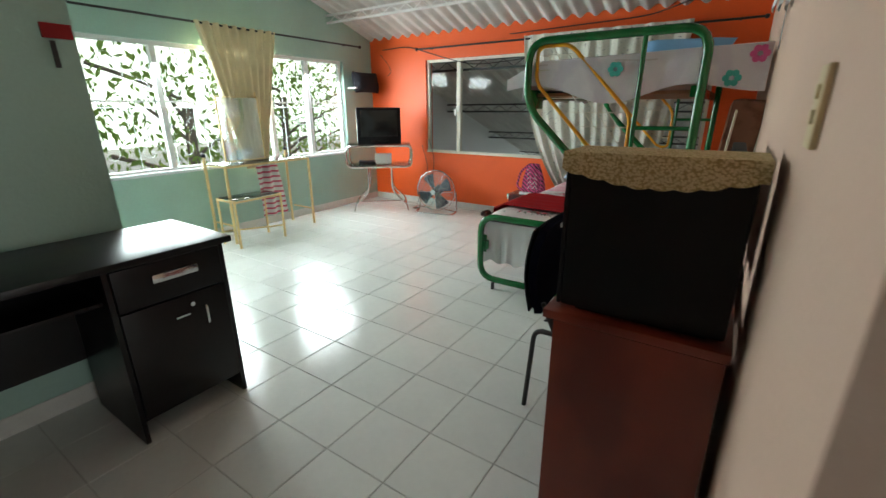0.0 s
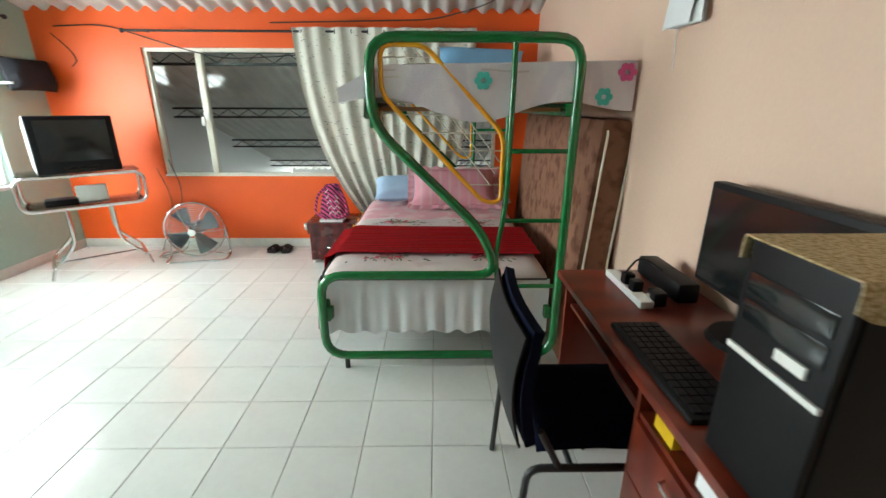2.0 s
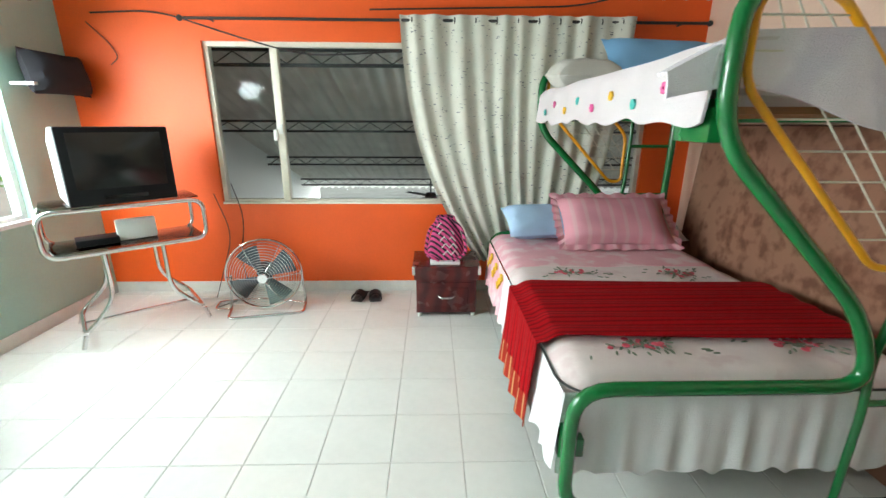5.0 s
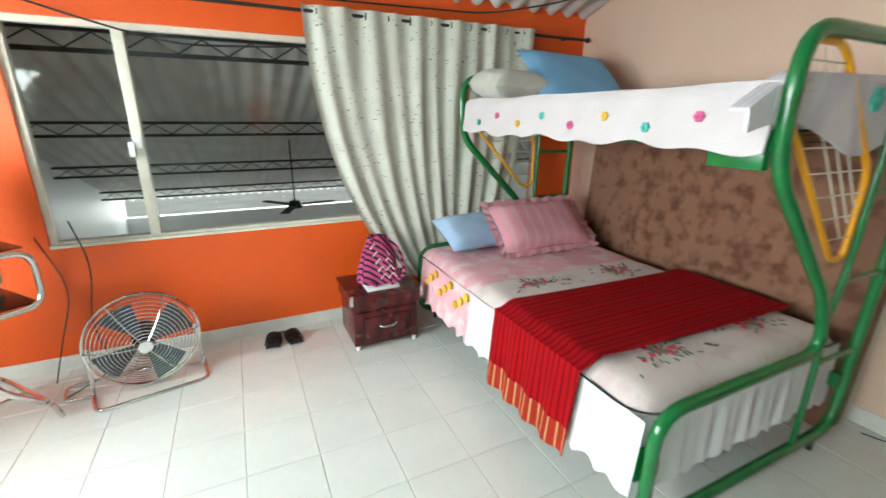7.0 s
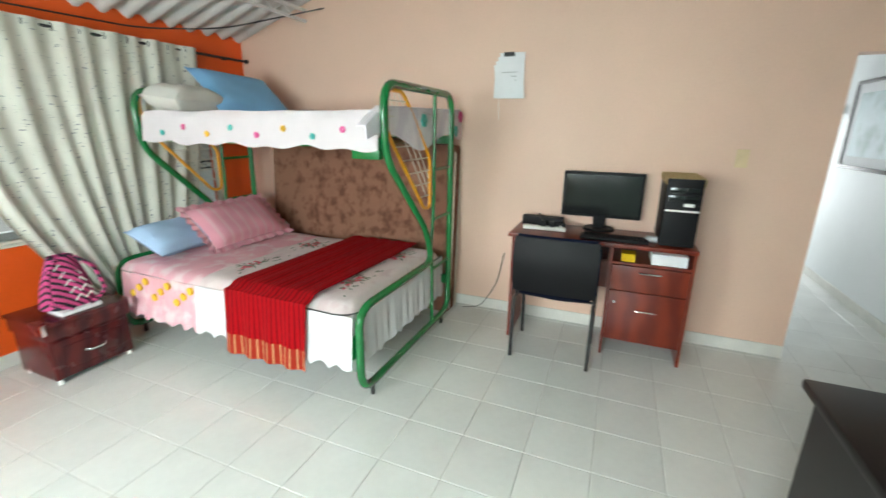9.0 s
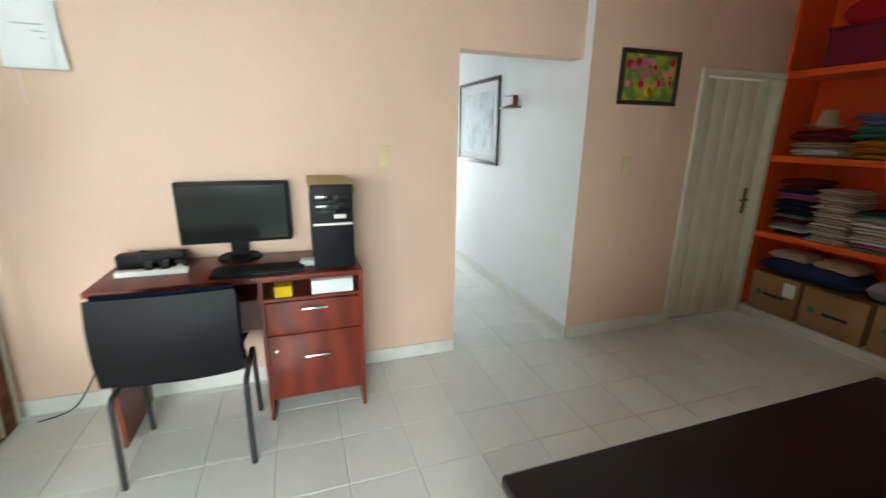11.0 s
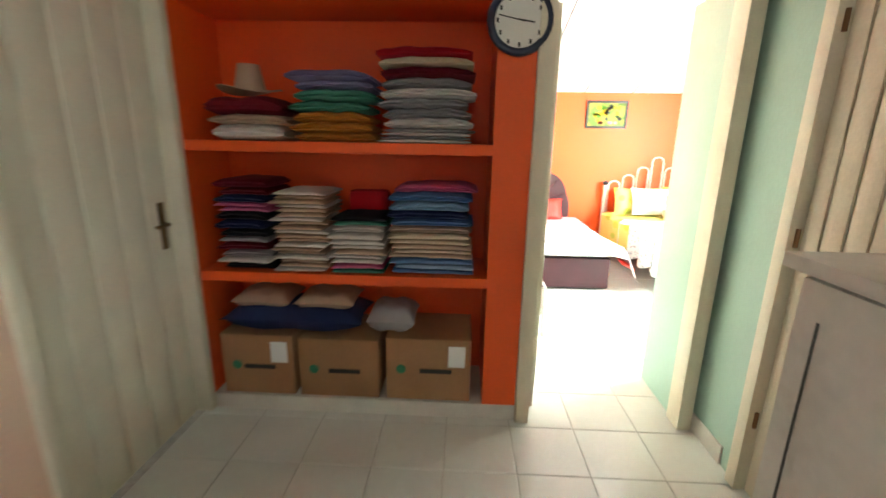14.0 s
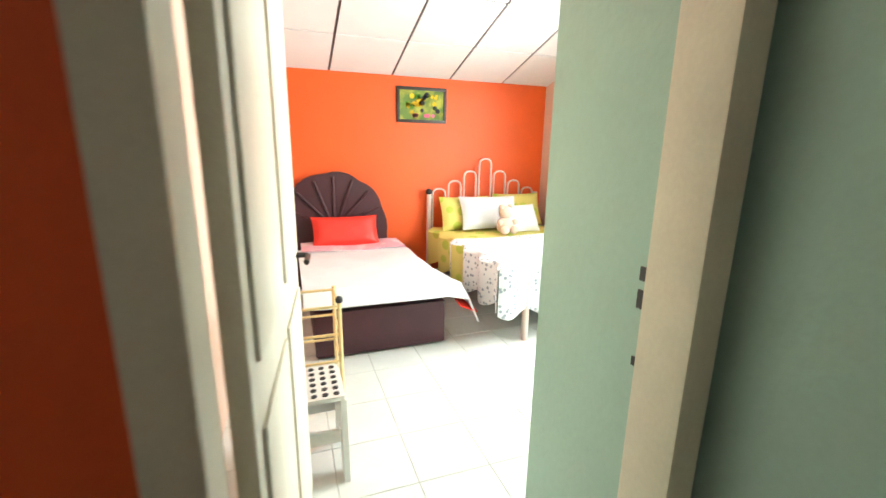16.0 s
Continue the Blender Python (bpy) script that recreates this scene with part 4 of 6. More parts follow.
for a, b in ((0.485, 0.655), (0.14, 0.478)):
    d = part("drawer", B(0.522, 0.98, 1.108, 1.622, a, b, bevel=0.003), REDWOOD, dk)
    part("handle", handle_bar(0.522, 1.28, 1.44, (a + b) / 2 + 0.05), CHROME, d, "curved chrome handle")
part("lock", cyl(bmesh.new(), pose(0.52, 1.58, 0.40, 0, 90, 0), 0.009, 0.012), CHROME, dk, "small chrome lock")
thing("yellow_box", B(0.60, 0.71, 1.52, 1.61, 0.7235, 0.782, bevel=0.003), plain("yellow_card", (0.75, 0.48, 0.02)), "small yellow box in the desk's open shelf", "box")
thing("ream_of_paper", B(0.60, 0.84, 1.20, 1.42, 0.7235, 0.80, bevel=0.004), PAPER, "stack of white papers in the desk's open shelf", "papers")

pc = empty("computer_tower", 0.03, 0.045, 0.860, "black computer tower under a crocheted cover", "computer")
part("case", B(0.56, 0.98, 1.14, 1.35, 0.012, 0.455, bevel=0.008), BLACKPL, pc)
part("front_panel", B(0.545, 0.559, 1.142, 1.348, 0.012, 0.455, bevel=0.005), BLACKPL, pc)
for z in (0.36, 0.31):
    part("disc_drive", B(0.541, 0.545, 1.16, 1.33, z, z + 0.04, bevel=0.002), SCREEN, pc)
part("trim_strip", B(0.540, 0.546, 1.145, 1.345, 0.245, 0.256), WHITEPL, pc, "silver trim strip")
part("badge", B(0.540, 0.546, 1.18, 1.24, 0.28, 0.30), WHITEPL, pc, "pale plastic badge")
for y in (1.16, 1.31):
    part("foot", B(0.6, 0.94, y, y + 0.02, 0.0, 0.012), BLACKPL, pc)
cv = empty("crochet_cover", 0.03, 0.045, 1.317, "cream crocheted lace cover draped on the computer tower", "cover")


def lace(u, v):
    x, y = 0.535 + 0.46 * u, 1.10 + 0.29 * v
    ex, ey = min(u, 1 - u) * 0.46, min(v, 1 - v) * 0.29
    z = 0.003
    if y < 1.135:
        z = -(1.135 - y) * (1.2 + 1.0 * math.sin(u * math.pi)) - 0.006 * abs(math.sin(u * 26))
        y = 1.133 - 0.005 * math.sin(u * 20)
    elif y > 1.355:
        z, y = -(y - 1.355) * 1.2, 1.357
    return (x, y, z)


part("lace", sheet(lace, 90, 40, 0.003), CROCHET, cv)

mo = empty("monitor", 0.10, 0.05, 0.860, "black flat computer monitor on the wooden desk", "monitor")
part("housing", B(0.84, 0.885, 1.455, 2.035, 0.095, 0.440, bevel=0.008), BLACKPL, mo)
part("screen", B(0.836, 0.8405, 1.475, 2.015, 0.115, 0.420), SCREEN, mo, "switched-off dark screen")
part("neck", B(0.87, 0.91, 1.70, 1.79, 0.01, 0.25, bevel=0.006), BLACKPL, mo)
bm = cyl(bmesh.new(), pose(0.86, 1.745, 0.008), 0.12, 0.016, 0.11, 24)
part("foot", bm, BLACKPL, mo)
kb = empty("keyboard", 0.05, 0.03, 0.860, "black computer keyboard on the wooden desk", "keyboard")
part("body", B(0.53, 0.68, 1.42, 1.87, 0.0, 0.018, bevel=0.005), BLACKPL, kb)
for r in range(5):
    for k in range(14):
        part("key", B(0.545 + r * 0.025, 0.566 + r * 0.025, 1.435 + k * 0.03, 1.461 + k * 0.03, 0.018, 0.025), bpy.data.materials["black_plastic"], kb)
ps = empty("power_strip", 0.03, 0, 0.860, "white power strip with black plugs on the desk", "power strip")
part("body", B(0.70, 0.75, 2.02, 2.34, 0.0, 0.028, bevel=0.006), WHITEPL, ps)
for y in (2.10, 2.17):
    part("plug", B(0.705, 0.745, y, y + 0.04, 0.028, 0.07, bevel=0.006), BLACKPL, ps, "black plug")
sp = empty("sound_bar", 0, 0, 0.860, "black speaker bar along the wall on the desk", "speaker")
part("body", B(0.88, 0.96, 2.06, 2.38, 0.0, 0.075, bevel=0.012), BLACKPL, sp)
wc = empty("webcam", 0.80, 2.06, 0.860, "small black web camera on the desk", "camera")
part("body", B(-0.02, 0.03, -0.03, 0.03, 0.0, 0.055, bevel=0.01), BLACKPL, wc)
part("lens", cyl(bmesh.new(), pose(-0.022, 0, 0.03, 0, 90, 0), 0.014, 0.01), CHROME, wc)
ms = thing("computer_mouse", pillow(0.06, 0.10, 0.04, 0, 3), GREYPL, "grey computer mouse beside the keyboard", "mouse", m=pose(0.70, 1.43, 0.880))
cable("desk_cable", [(0.75, 2.2, 0.93), (0.82, 2.25, 0.98), (0.9, 2.2, 0.93), (0.98, 2.1, 0.875)], "black cable looping from the power strip", 0.004)
cable("floor_cable", [(1.03, 2.55, 0.55), (1.02, 2.6, 0.25), (1.0, 2.75, 0.012), (0.95, 2.9, 0.008)], "thin cable hanging down the wall to the floor", 0.004)

ch = empty("office_chair", 0, 0, 0, "dark blue upholstered visitor chair with black legs", "chair")
part("backrest", sheet(lambda u, v: (0.385 - 0.03 * math.sin(v * 3.1) + 0.05 * v * 0 - 0.02 * math.cos((u - .5) * 3), 1.73 + 0.50 * u + (0.02 if v < .1 or v > .9 else 0) * (1 - 2 * u), 0.50 + 0.38 * v), 14, 14, 0.035), BLUECLOTH, ch)
part("back_shell", sheet(lambda u, v: (0.332 - 0.03 * math.sin(v * 3.1) - 0.02 * math.cos((u - .5) * 3), 1.735 + 0.49 * u, 0.505 + 0.37 * v), 14, 14, 0.008), BLACKPL, ch, "black plastic back shell")
bm = pillow(0.42, 0.44, 0.09, 0, 8)
bmesh.ops.translate(bm, verts=bm.verts[:], vec=(0.60, 1.98, 0.46))
part("seat", bm, BLUECLOTH, ch)
for y in (1.74, 2.22):
    part("leg", TB([(0.33, y, 0.0), (0.36, y, 0.42), (0.72, y, 0.42), (0.76, y, 0.0)], 0.012, r_fil=0.05), METALBLACK, ch)
    part("leg", TB([(0.46, y, 0.42), (0.39, y - (0.02 if y < 2 else -0.02) * 0, 0.56)], 0.011), METALBLACK, ch)
ch.matrix_world = pose(-0.05, -0.20, 0) @ Matrix.Diagonal((1, 1.12, 1.04, 1))
part("crossbar", TB([(0.5, 1.74, 0.42), (0.5, 2.22, 0.42)], 0.01), METALBLACK, ch)

# ---- black desk ----
bd = empty("black_desk", 0, 0, 0, "black lacquered desk with drawer pedestal against the green wall", "desk")
part("desktop", B(-1.60, -1.03, -0.20, 1.10, 0.755, 0.785, bevel=0.008), BLACKLAC, bd)
part("side_panel", B(-1.58, -1.07, 1.05, 1.07, 0, 0.755), BLACKLAC, bd)
part("side_panel", B(-1.58, -1.07, 0.58, 0.60, 0.0, 0.755), BLACKLAC, bd)
part("side_panel", B(-1.58, -1.07, -0.17, -0.15, 0, 0.755), BLACKLAC, bd)
part("back_panel", B(-1.58, -1.565, -0.15, 0.58, 0.25, 0.755), BLACKLAC, bd)
part("pedestal_bottom", B(-1.58, -1.09, 0.60, 1.05, 0.09, 0.105), BLACKLAC, bd)
part("pedestal_back", B(-1.58, -1.565, 0.60, 1.05, 0.09, 0.755), BLACKLAC, bd)
d = part("drawer", B(-1.56, -1.062, 0.605, 1.045, 0.58, 0.745, bevel=0.003), BLACKLAC, bd)
part("handle", B(-1.062, -1.04, 0.74, 0.93, 0.665, 0.70, bevel=0.006), CHROME, d, "flat chrome grip")
d = part("door", B(-1.085, -1.062, 0.605, 1.045, 0.11, 0.572, bevel=0.003), BLACKLAC, bd)
part("handle", TB([(-1.062, 0.93, 0.50), (-1.035, 0.93, 0.51), (-1.035, 0.93, 0.43), (-1.062, 0.93, 0.42)], 0.006, r_fil=0.01), CHROME, d, "upright chrome handle")
part("lock", box(cyl(bmesh.new(), pose(-1.058, 0.88, 0.53, 0, 90, 0), 0.01, 0.02), -1.06, -1.045, 0.80, 0.86, 0.49, 0.497), CHROME, d, "chrome lock with key")
part("keyboard_shelf", B(-1.50, -1.10, -0.13, 0.57, 0.62, 0.636, bevel=0.003), BLACKLAC, bd)
bd.matrix_world = pose(0.05, -0.02, 0) @ Matrix.Diagonal((1, 1, 1.10, 1))
kh = empty("key_holder", XB + 0.002, 0.80, 1.66, "red key holder with hanging keys on the green wall", "key holder")
part("board", B(0, 0.015, -0.05, 0.06, 0.07, 0.13, bevel=0.003), plain("red_wood_paint", (0.35, 0.03, 0.03)), kh)
part("key", B(0.008, 0.012, -0.03, -0.01, -0.05, 0.06, bevel=0.001), METALBLACK, kh)

# ---- grey-white cabinet ----
CABW = mat("scuffed_grey_white_enamel", (0.62, 0.60, 0.54), 0.4, vary=0.16, scale=4, bump=0.12, bscale=30)
cb = empty("metal_cabinet", 0, 0, 0, "scuffed grey-white cabinet with a padlock", "cabinet")
part("body", B(-1.585, -1.13, -1.26, -0.30, 0.04, 1.19), CABW, cb)
part("top", B(-1.60, -1.09, -1.30, -0.27, 1.191, 1.225, bevel=0.006), CABW, cb)
part("plinth", B(-1.57, -1.16, -1.23, -0.33, 0.0, 0.04), CABW, cb)
for a, b in ((-1.255, -0.785), (-0.78, -0.305)):
    d = part("door", B(-1.129, -1.108, a, b, 0.06, 1.18, bevel=0.004), CABW, cb)
    # narrow dark strip near one edge of the door face
    part("dark_strip", B(-1.107, -1.105, a + 0.06, a + 0.066, 0.12, 1.1), INK, d, "thin dark upright strip")
pl = part("hasp", B(-1.108, -1.098, -0.86, -0.72, 0.56, 0.60, bevel=0.003), CHROME, cb, "steel hasp")
part("padlock", box(TB([(-1.085, -0.815, 0.52), (-1.085, -0.815, 0.57), (-1.085, -0.785, 0.57), (-1.085, -0.785, 0.52)], 0.004, r_fil=0.012), -1.097, -1.073, -0.828, -0.772, 0.46, 0.52, 0.005), mat("worn_brass", (0.42, 0.28, 0.10), 0.35, 0.8), pl, "worn brass padlock")

# ---- television corner ----
tvs = empty("tv_stand", -3.325, 4.76, 0, "chrome tube television stand with glass shelves", "tv stand", rz=40)
SMOKE = glass("smoked_glass", (0.62, 0.64, 0.62))
for y in (-0.22, 0.22):
    lp = part("loop", TB([(-0.46, y, 0.64), (-0.46, y, 0.93), (0.46, y, 0.93), (0.46, y, 0.64)], 0.016, True, 0.09), CHROME, tvs)
for x in (-0.24, 0.24):
    part("leg", TB([(x * 0.7, -0.22, 0.63), (x * 0.7, -0.22, 0.30), (x * 1.5, -0.26, 0.10), (x * 1.5, 0.26, 0.10), (x * 0.7, 0.22, 0.30), (x * 0.7, 0.22, 0.63)], 0.015, r_fil=0.10), CHROME, tvs)
    for y in (-0.25, 0.25):
        part("caster", TB([(x * 1.5, y, 0.10), (x * 1.6, y * 1.03, 0.012)], 0.014), CHROME, tvs)
part("crossbar", TB([(-0.36, 0, 0.10), (0.36, 0, 0.10)], 0.012), CHROME, tvs)
part("shelf", B(-0.44, 0.44, -0.21, 0.21, 0.945, 0.953, bevel=0.002), SMOKE, tvs, "smoked glass top shelf")
part("shelf", B(-0.44, 0.44, -0.21, 0.21, 0.655, 0.663, bevel=0.002), SMOKE, tvs, "smoked glass lower shelf")
tv = empty("television", -3.34, 4.77, 0.954, "old grey and black tube television on the chrome stand", "television", rz=46)
part("front_frame", B(-0.30, 0.30, -0.24, -0.17, 0.0, 0.49, bevel=0.012), BLACKPL, tv)
part("screen", sheet(lambda u, v: (-0.25 + 0.5 * u, -0.243 - 0.012 * math.sin(u * math.pi) * math.sin(v * math.pi), 0.105 + 0.35 * v), 16, 12, 0.004), SCREEN, tv, "dark curved glass screen")
part("control_strip", B(-0.12, 0.12, -0.245, -0.24, 0.035, 0.06), SCREEN, tv)
part("cabinet", prism(bmesh.new(), [(-0.17, 0.0), (-0.17, 0.485), (0.02, 0.485), (0.22, 0.40), (0.22, 0.02)], "x", -0.295, 0.295), GREYPL, tv, "grey plastic rear housing")
rt = empty("router", -3.25, 4.75, 0.664, "white internet router on the stand's lower shelf", "router", rz=40)
part("body", B(-0.12, 0.12, 0.0, 0.05, 0.0, 0.15, bevel=0.015), WHITEPL, rt)
dv = empty("set_top_box", -3.45, 4.63, 0.664, "black set-top box on the stand's lower shelf", "set-top box", rz=40)
part("body", B(-0.12, 0.12, -0.08, 0.08, 0.0, 0.045, bevel=0.006), BLACKPL, dv)
cable("tv_cable", [(-2.75, 5.2, 1.0), (-2.72, 5.3, 0.7), (-2.8, 5.3, 0.3), (-2.7, 5.25, 0.01), (-2.9, 5.0, 0.008)], "tangled dark cable hanging behind the stand", 0.004)
cable("tv_cable", [(-2.95, 5.3, 0.9), (-2.85, 5.32, 0.55), (-2.95, 5.3, 0.25), (-3.0, 5.2, 0.01)], "dark cable hanging behind the stand", 0.004)
cp = empty("cap", XW + 0.012, 5.10, 1.80, "dark cap and cloth hung on a shelf peg by the corner", "cap")
bm = pillow(0.5, 0.30, 0.2, 0, 5)
bmesh.ops.rotate(bm, verts=bm.verts[:], matrix=Euler((radians(80), 0, radians(90))).to_matrix())
bmesh.ops.translate(bm, verts=bm.verts[:], vec=(0.12, 0, 0))
part("cloth", bm, plain("charcoal_cloth", (0.02, 0.02, 0.024)), cp)
part("peg_shelf", B(0.0, 0.16, -0.26, 0.1, -0.09, -0.07, bevel=0.003), METALWHITE, cp, "white shelf bracket")
part("lining", B(0.15, 0.2, -0.12, 0.04, -0.06, 0.05, bevel=0.02), plain("skin_pink_cloth", (0.55, 0.25, 0.20)), cp, "pale pink lining")


def floor_fan():
    f = empty("floor_fan", -2.46, 4.92, 0, "chrome floor fan with dark blades", "fan", rz=12)
    cz, R = 0.315, 0.285
    part("base", TB([(-0.27, 0.12, 0.30), (-0.29, 0.10, 0.012), (-0.28, -0.10, 0.012), (0.28, -0.10, 0.012), (0.29, 0.10, 0.012), (0.27, 0.12, 0.30)], 0.012, r_fil=0.06), CHROME, f)
    part("stand_bar", TB([(-0.30, 0.10, 0.012), (-0.42, 0.12, 0.012), (-0.42, 0.28, 0.012), (-0.1, 0.28, 0.012), (0.29, 0.10, 0.012)], 0.009, r_fil=0.04), CHROME, f)
    cg = part("cage", TB([(R * math.cos(a), 0.03, cz + R * math.sin(a)) for a in [k * math.pi / 24 for k in range(48)]], 0.008, True, seg=8), CHROME, f, "chrome wire cage")
    for k in range(1, 15):
        r = R * k / 15
        y = -0.075 + 0.10 * (r / R) ** 2.5
        part("ring", TB([(r * math.cos(a), y, cz + r * math.sin(a)) for a in [i * math.pi / 18 for i in range(36)]], 0.0022, True, seg=5), CHROME, cg)
    for k in range(6):
        a = k * math.pi / 3
        part("spoke", TB([(r * R * math.cos(a), -0.078 + 0.10 * r ** 2.5, cz + r * R * math.sin(a)) for r in (0.1, 0.4, 0.7, 0.9, 1.0)], 0.003, seg=5), CHROME, cg)
    part("motor", cyl(bmesh.new(), pose(0, 0.10, cz, 90, 0, 0), 0.07, 0.12, 0.06, 20), BLACKPL, f)
    part("hub", cyl(bmesh.new(), pose(0, -0.08, cz, 90, 0, 0), 0.035, 0.012, seg=20), CHROME, f)
    dark = mat("dark_blue_grey_blade", (0.03, 0.045, 0.055), 0.4)
    for k in range(4):
        def bl(u, v, k=k):
            r = 0.04 + 0.21 * u
            a = k * math.pi / 2 + 0.5 + (v - 0.5) * (0.9 - 0.1 * u)
            return (r * math.cos(a), 0.01 + 0.05 * (v - 0.5), cz + r * math.sin(a))
        part("blade", sheet(bl, 8, 8, 0.003), dark, f)


floor_fan()
cable("fan_cable", [(-2.7, 5.05, 0.006), (-2.95, 5.1, 0.006), (-2.85, 5.22, 0.006), (-3.2, 5.2, 0.006)], "white cable lying coiled on the floor", 0.005, WHITEPL)
for k, x in enumerate((-1.76, -1.63)):
    s = empty("sandal", x, 5.20, 0, "black rubber sandal standing by the wall", "sandal", "pair of sandals", rz=-8 + 16 * k)
    bm = pillow(0.10, 0.25, 0.03, 0, k)
    bmesh.ops.translate(bm, verts=bm.verts[:], vec=(0, 0, 0.016))
    part("sole", bm, METALBLACK, s)
    part("strap", sheet(lambda u, v: (0.05 * math.cos(math.pi * u), -0.09 + 0.10 * v, 0.02 + 0.055 * math.sin(math.pi * u)), 10, 5, 0.006), BLACKPL, s)

ns = empty("nightstand", -1.02, 5.0, 0, "dark cherry wooden nightstand with one drawer", "nightstand")
part("body", B(-0.235, 0.235, -0.18, 0.20, 0.03, 0.31, bevel=0.006), DARKRED, ns)
part("top_box", B(-0.25, 0.25, -0.20, 0.21, 0.312, 0.40, bevel=0.006), DARKRED, ns)
part("top", B(-0.262, 0.262, -0.212, 0.22, 0.401, 0.425, bevel=0.008), DARKRED, ns, "glossy dark glass-like top")
dr = part("drawer", B(-0.215, 0.215, -0.195, -0.181, 0.05, 0.29, bevel=0.004), DARKRED, ns)
part("drawer_panel", B(-0.17, 0.17, -0.203, -0.195, 0.09, 0.25, bevel=0.006), DARKRED, dr)
part("handle", TB([(-0.06, -0.203, 0.18), (-0.04, -0.225, 0.172), (0.04, -0.225, 0.172), (0.06, -0.203, 0.18)], 0.008, r_fil=0.02), CHROME, dr, "silver bow handle")
for x in (-0.21, 0.21):
    for y in (-0.17, 0.17):
        part("foot", cyl(bmesh.new(), pose(x, y, 0.015), 0.016, 0.03), WHITEPL, ns, "pale foot")
    part("corner_cap", B(x * 1.2 - 0.012, x * 1.2 + 0.012, -0.218, -0.205, 0.36, 0.43, bevel=0.003), CHROME, ns, "silver corner cap")
nb2 = thing("notebook", B(-1.145, -0.915, 4.83, 4.99, 0.426, 0.452, bevel=0.004), PAPER, "small stack of white booklets on the nightstand", "booklets")
bg = empty("woven_bag", -1.025, 4.97, 0.453, "pink and black woven shoulder bag on the nightstand", "bag")
BAG = two_tone("pink_zigzag_weave", (0.72, 0.10, 0.28), (0.03, 0.03, 0.04), "bands", 12, 0.62, 0.9, 0.1, 0.7, "DIAGONAL")


def bagf(u, v):
    a = u * 2 * math.pi
    r = 0.15 * (1 - 0.55 * v ** 1.6) * (1 + 0.05 * math.sin(5 * a + 3 * v))
    return (r * math.cos(a), 0.75 * r * math.sin(a), 0.33 * v)


part("body", sheet(bagf, 40, 16, 0.006), BAG, bg)
for s in (-1, 1):
    part("strap", TB([(0.05 * s, -0.06, 0.32), (0.13 * s, -0.10, 0.24), (0.16 * s, -0.13, 0.06), (0.05 * s, -0.14, 0.01)], 0.012, r_fil=0.05), BAG, bg)
for k in range(5):
    part("white_zigzag", TB([(-0.02 + 0.03 * j - 0.012 * k, -0.125 + 0.018 * k - 0.006 * 0, 0.05 + 0.05 * k + 0.035 * (j % 2)) for j in range(5)], 0.005, seg=5), WHITEPL, bg, "white zigzag stitching")

# ---- dressing table by the garden window ----
dt2 = empty("dressing_table", 0, 0, 0, "pale gold tube dressing table with glass top and mirror", "dressing table")
for x, y, h in ((-3.50, 2.52, 0.85), (-3.50, 3.61, 0.85), (-3.86, 2.50, 0.93), (-3.86, 3.55, 0.93)):
    part("leg", TB([(x, y, 0), (x, y, h)], 0.017), GOLD, dt2)
    if h > 0.9:
        bm = bmesh.new()
        bmesh.ops.create_uvsphere(bm, u_segments=10, v_segments=8, radius=0.026, matrix=Matrix.Translation((x, y, h + 0.02)))
        part("knob", bm, METALBLACK, dt2, "black ball knob")
for y in (2.52, 3.60):
    part("crossbar", TB([(-3.50, y, 0.20), (-3.86, y, 0.20)], 0.011), GOLD, dt2)
    part("top_rail", TB([(-3.50, y, 0.84), (-3.86, y, 0.84)], 0.011), GOLD, dt2)
part("top_rail", TB([(-3.50, 2.52, 0.84), (-3.50, 3.61, 0.84)], 0.013), GOLD, dt2)
part("top_rail", TB([(-3.86, 2.50, 0.84), (-3.86, 3.55, 0.84)], 0.013), GOLD, dt2)
part("glass_top", B(-3.88, -3.47, 2.49, 3.63, 0.857, 0.866, bevel=0.002), SMOKE, dt2, "clear glass top")
mf = part("mirror_frame", TB([(-3.70, 2.66, 0.875), (-3.72, 2.66, 1.56), (-3.72, 3.15, 1.56), (-3.70, 3.15, 0.875)], 0.012, True), GOLD, dt2)
bm = bmesh.new()
vs = [bm.verts.new(p) for p in ((-3.698, 2.67, 0.885), (-3.698, 3.14, 0.885), (-3.717, 3.14, 1.55), (-3.717, 2.67, 1.55))]
bm.faces.new(vs)
bmesh.ops.solidify(bm, geom=bm.faces[:], thickness=0.004)
part("mirror_glass", bm, MIRROR, mf, "tilted mirror glass")
part("mirror_post", TB([(-3.86, 3.2, 0.86), (-3.82, 3.2, 1.62)], 0.012), GOLD, mf)
st = empty("gold_stool", -3.45, 2.72, 0, "pale gold tube stool with a glass seat", "stool")
for x in (-0.16, 0.16):
    for y in (-0.28, 0.28):
        part("leg", TB([(x, y, 0), (x, y, 0.52)], 0.014), GOLD, st)
part("seat_frame", TB([(-0.16, -0.28, 0.50), (0.16, -0.28, 0.50), (0.16, 0.28, 0.50), (-0.16, 0.28, 0.50)], 0.012, True), GOLD, st)
part("stretcher", TB([(-0.16, -0.28, 0.14), (0.16, 0.28, 0.14)], 0.009), GOLD, st)
part("seat", B(-0.15, 0.15, -0.27, 0.27, 0.515, 0.524, bevel=0.002), SMOKE, st)
tw = empty("checked_towel", -3.62, 3.10, 0, "white towel with pink checks hung under the table", "towel")
CHECK = two_tone("pink_checked_cotton", (0.76, 0.72, 0.70), (0.60, 0.10, 0.18), "bands", 5, 0.72, 0.9, 0.05, 0.3, "Z")
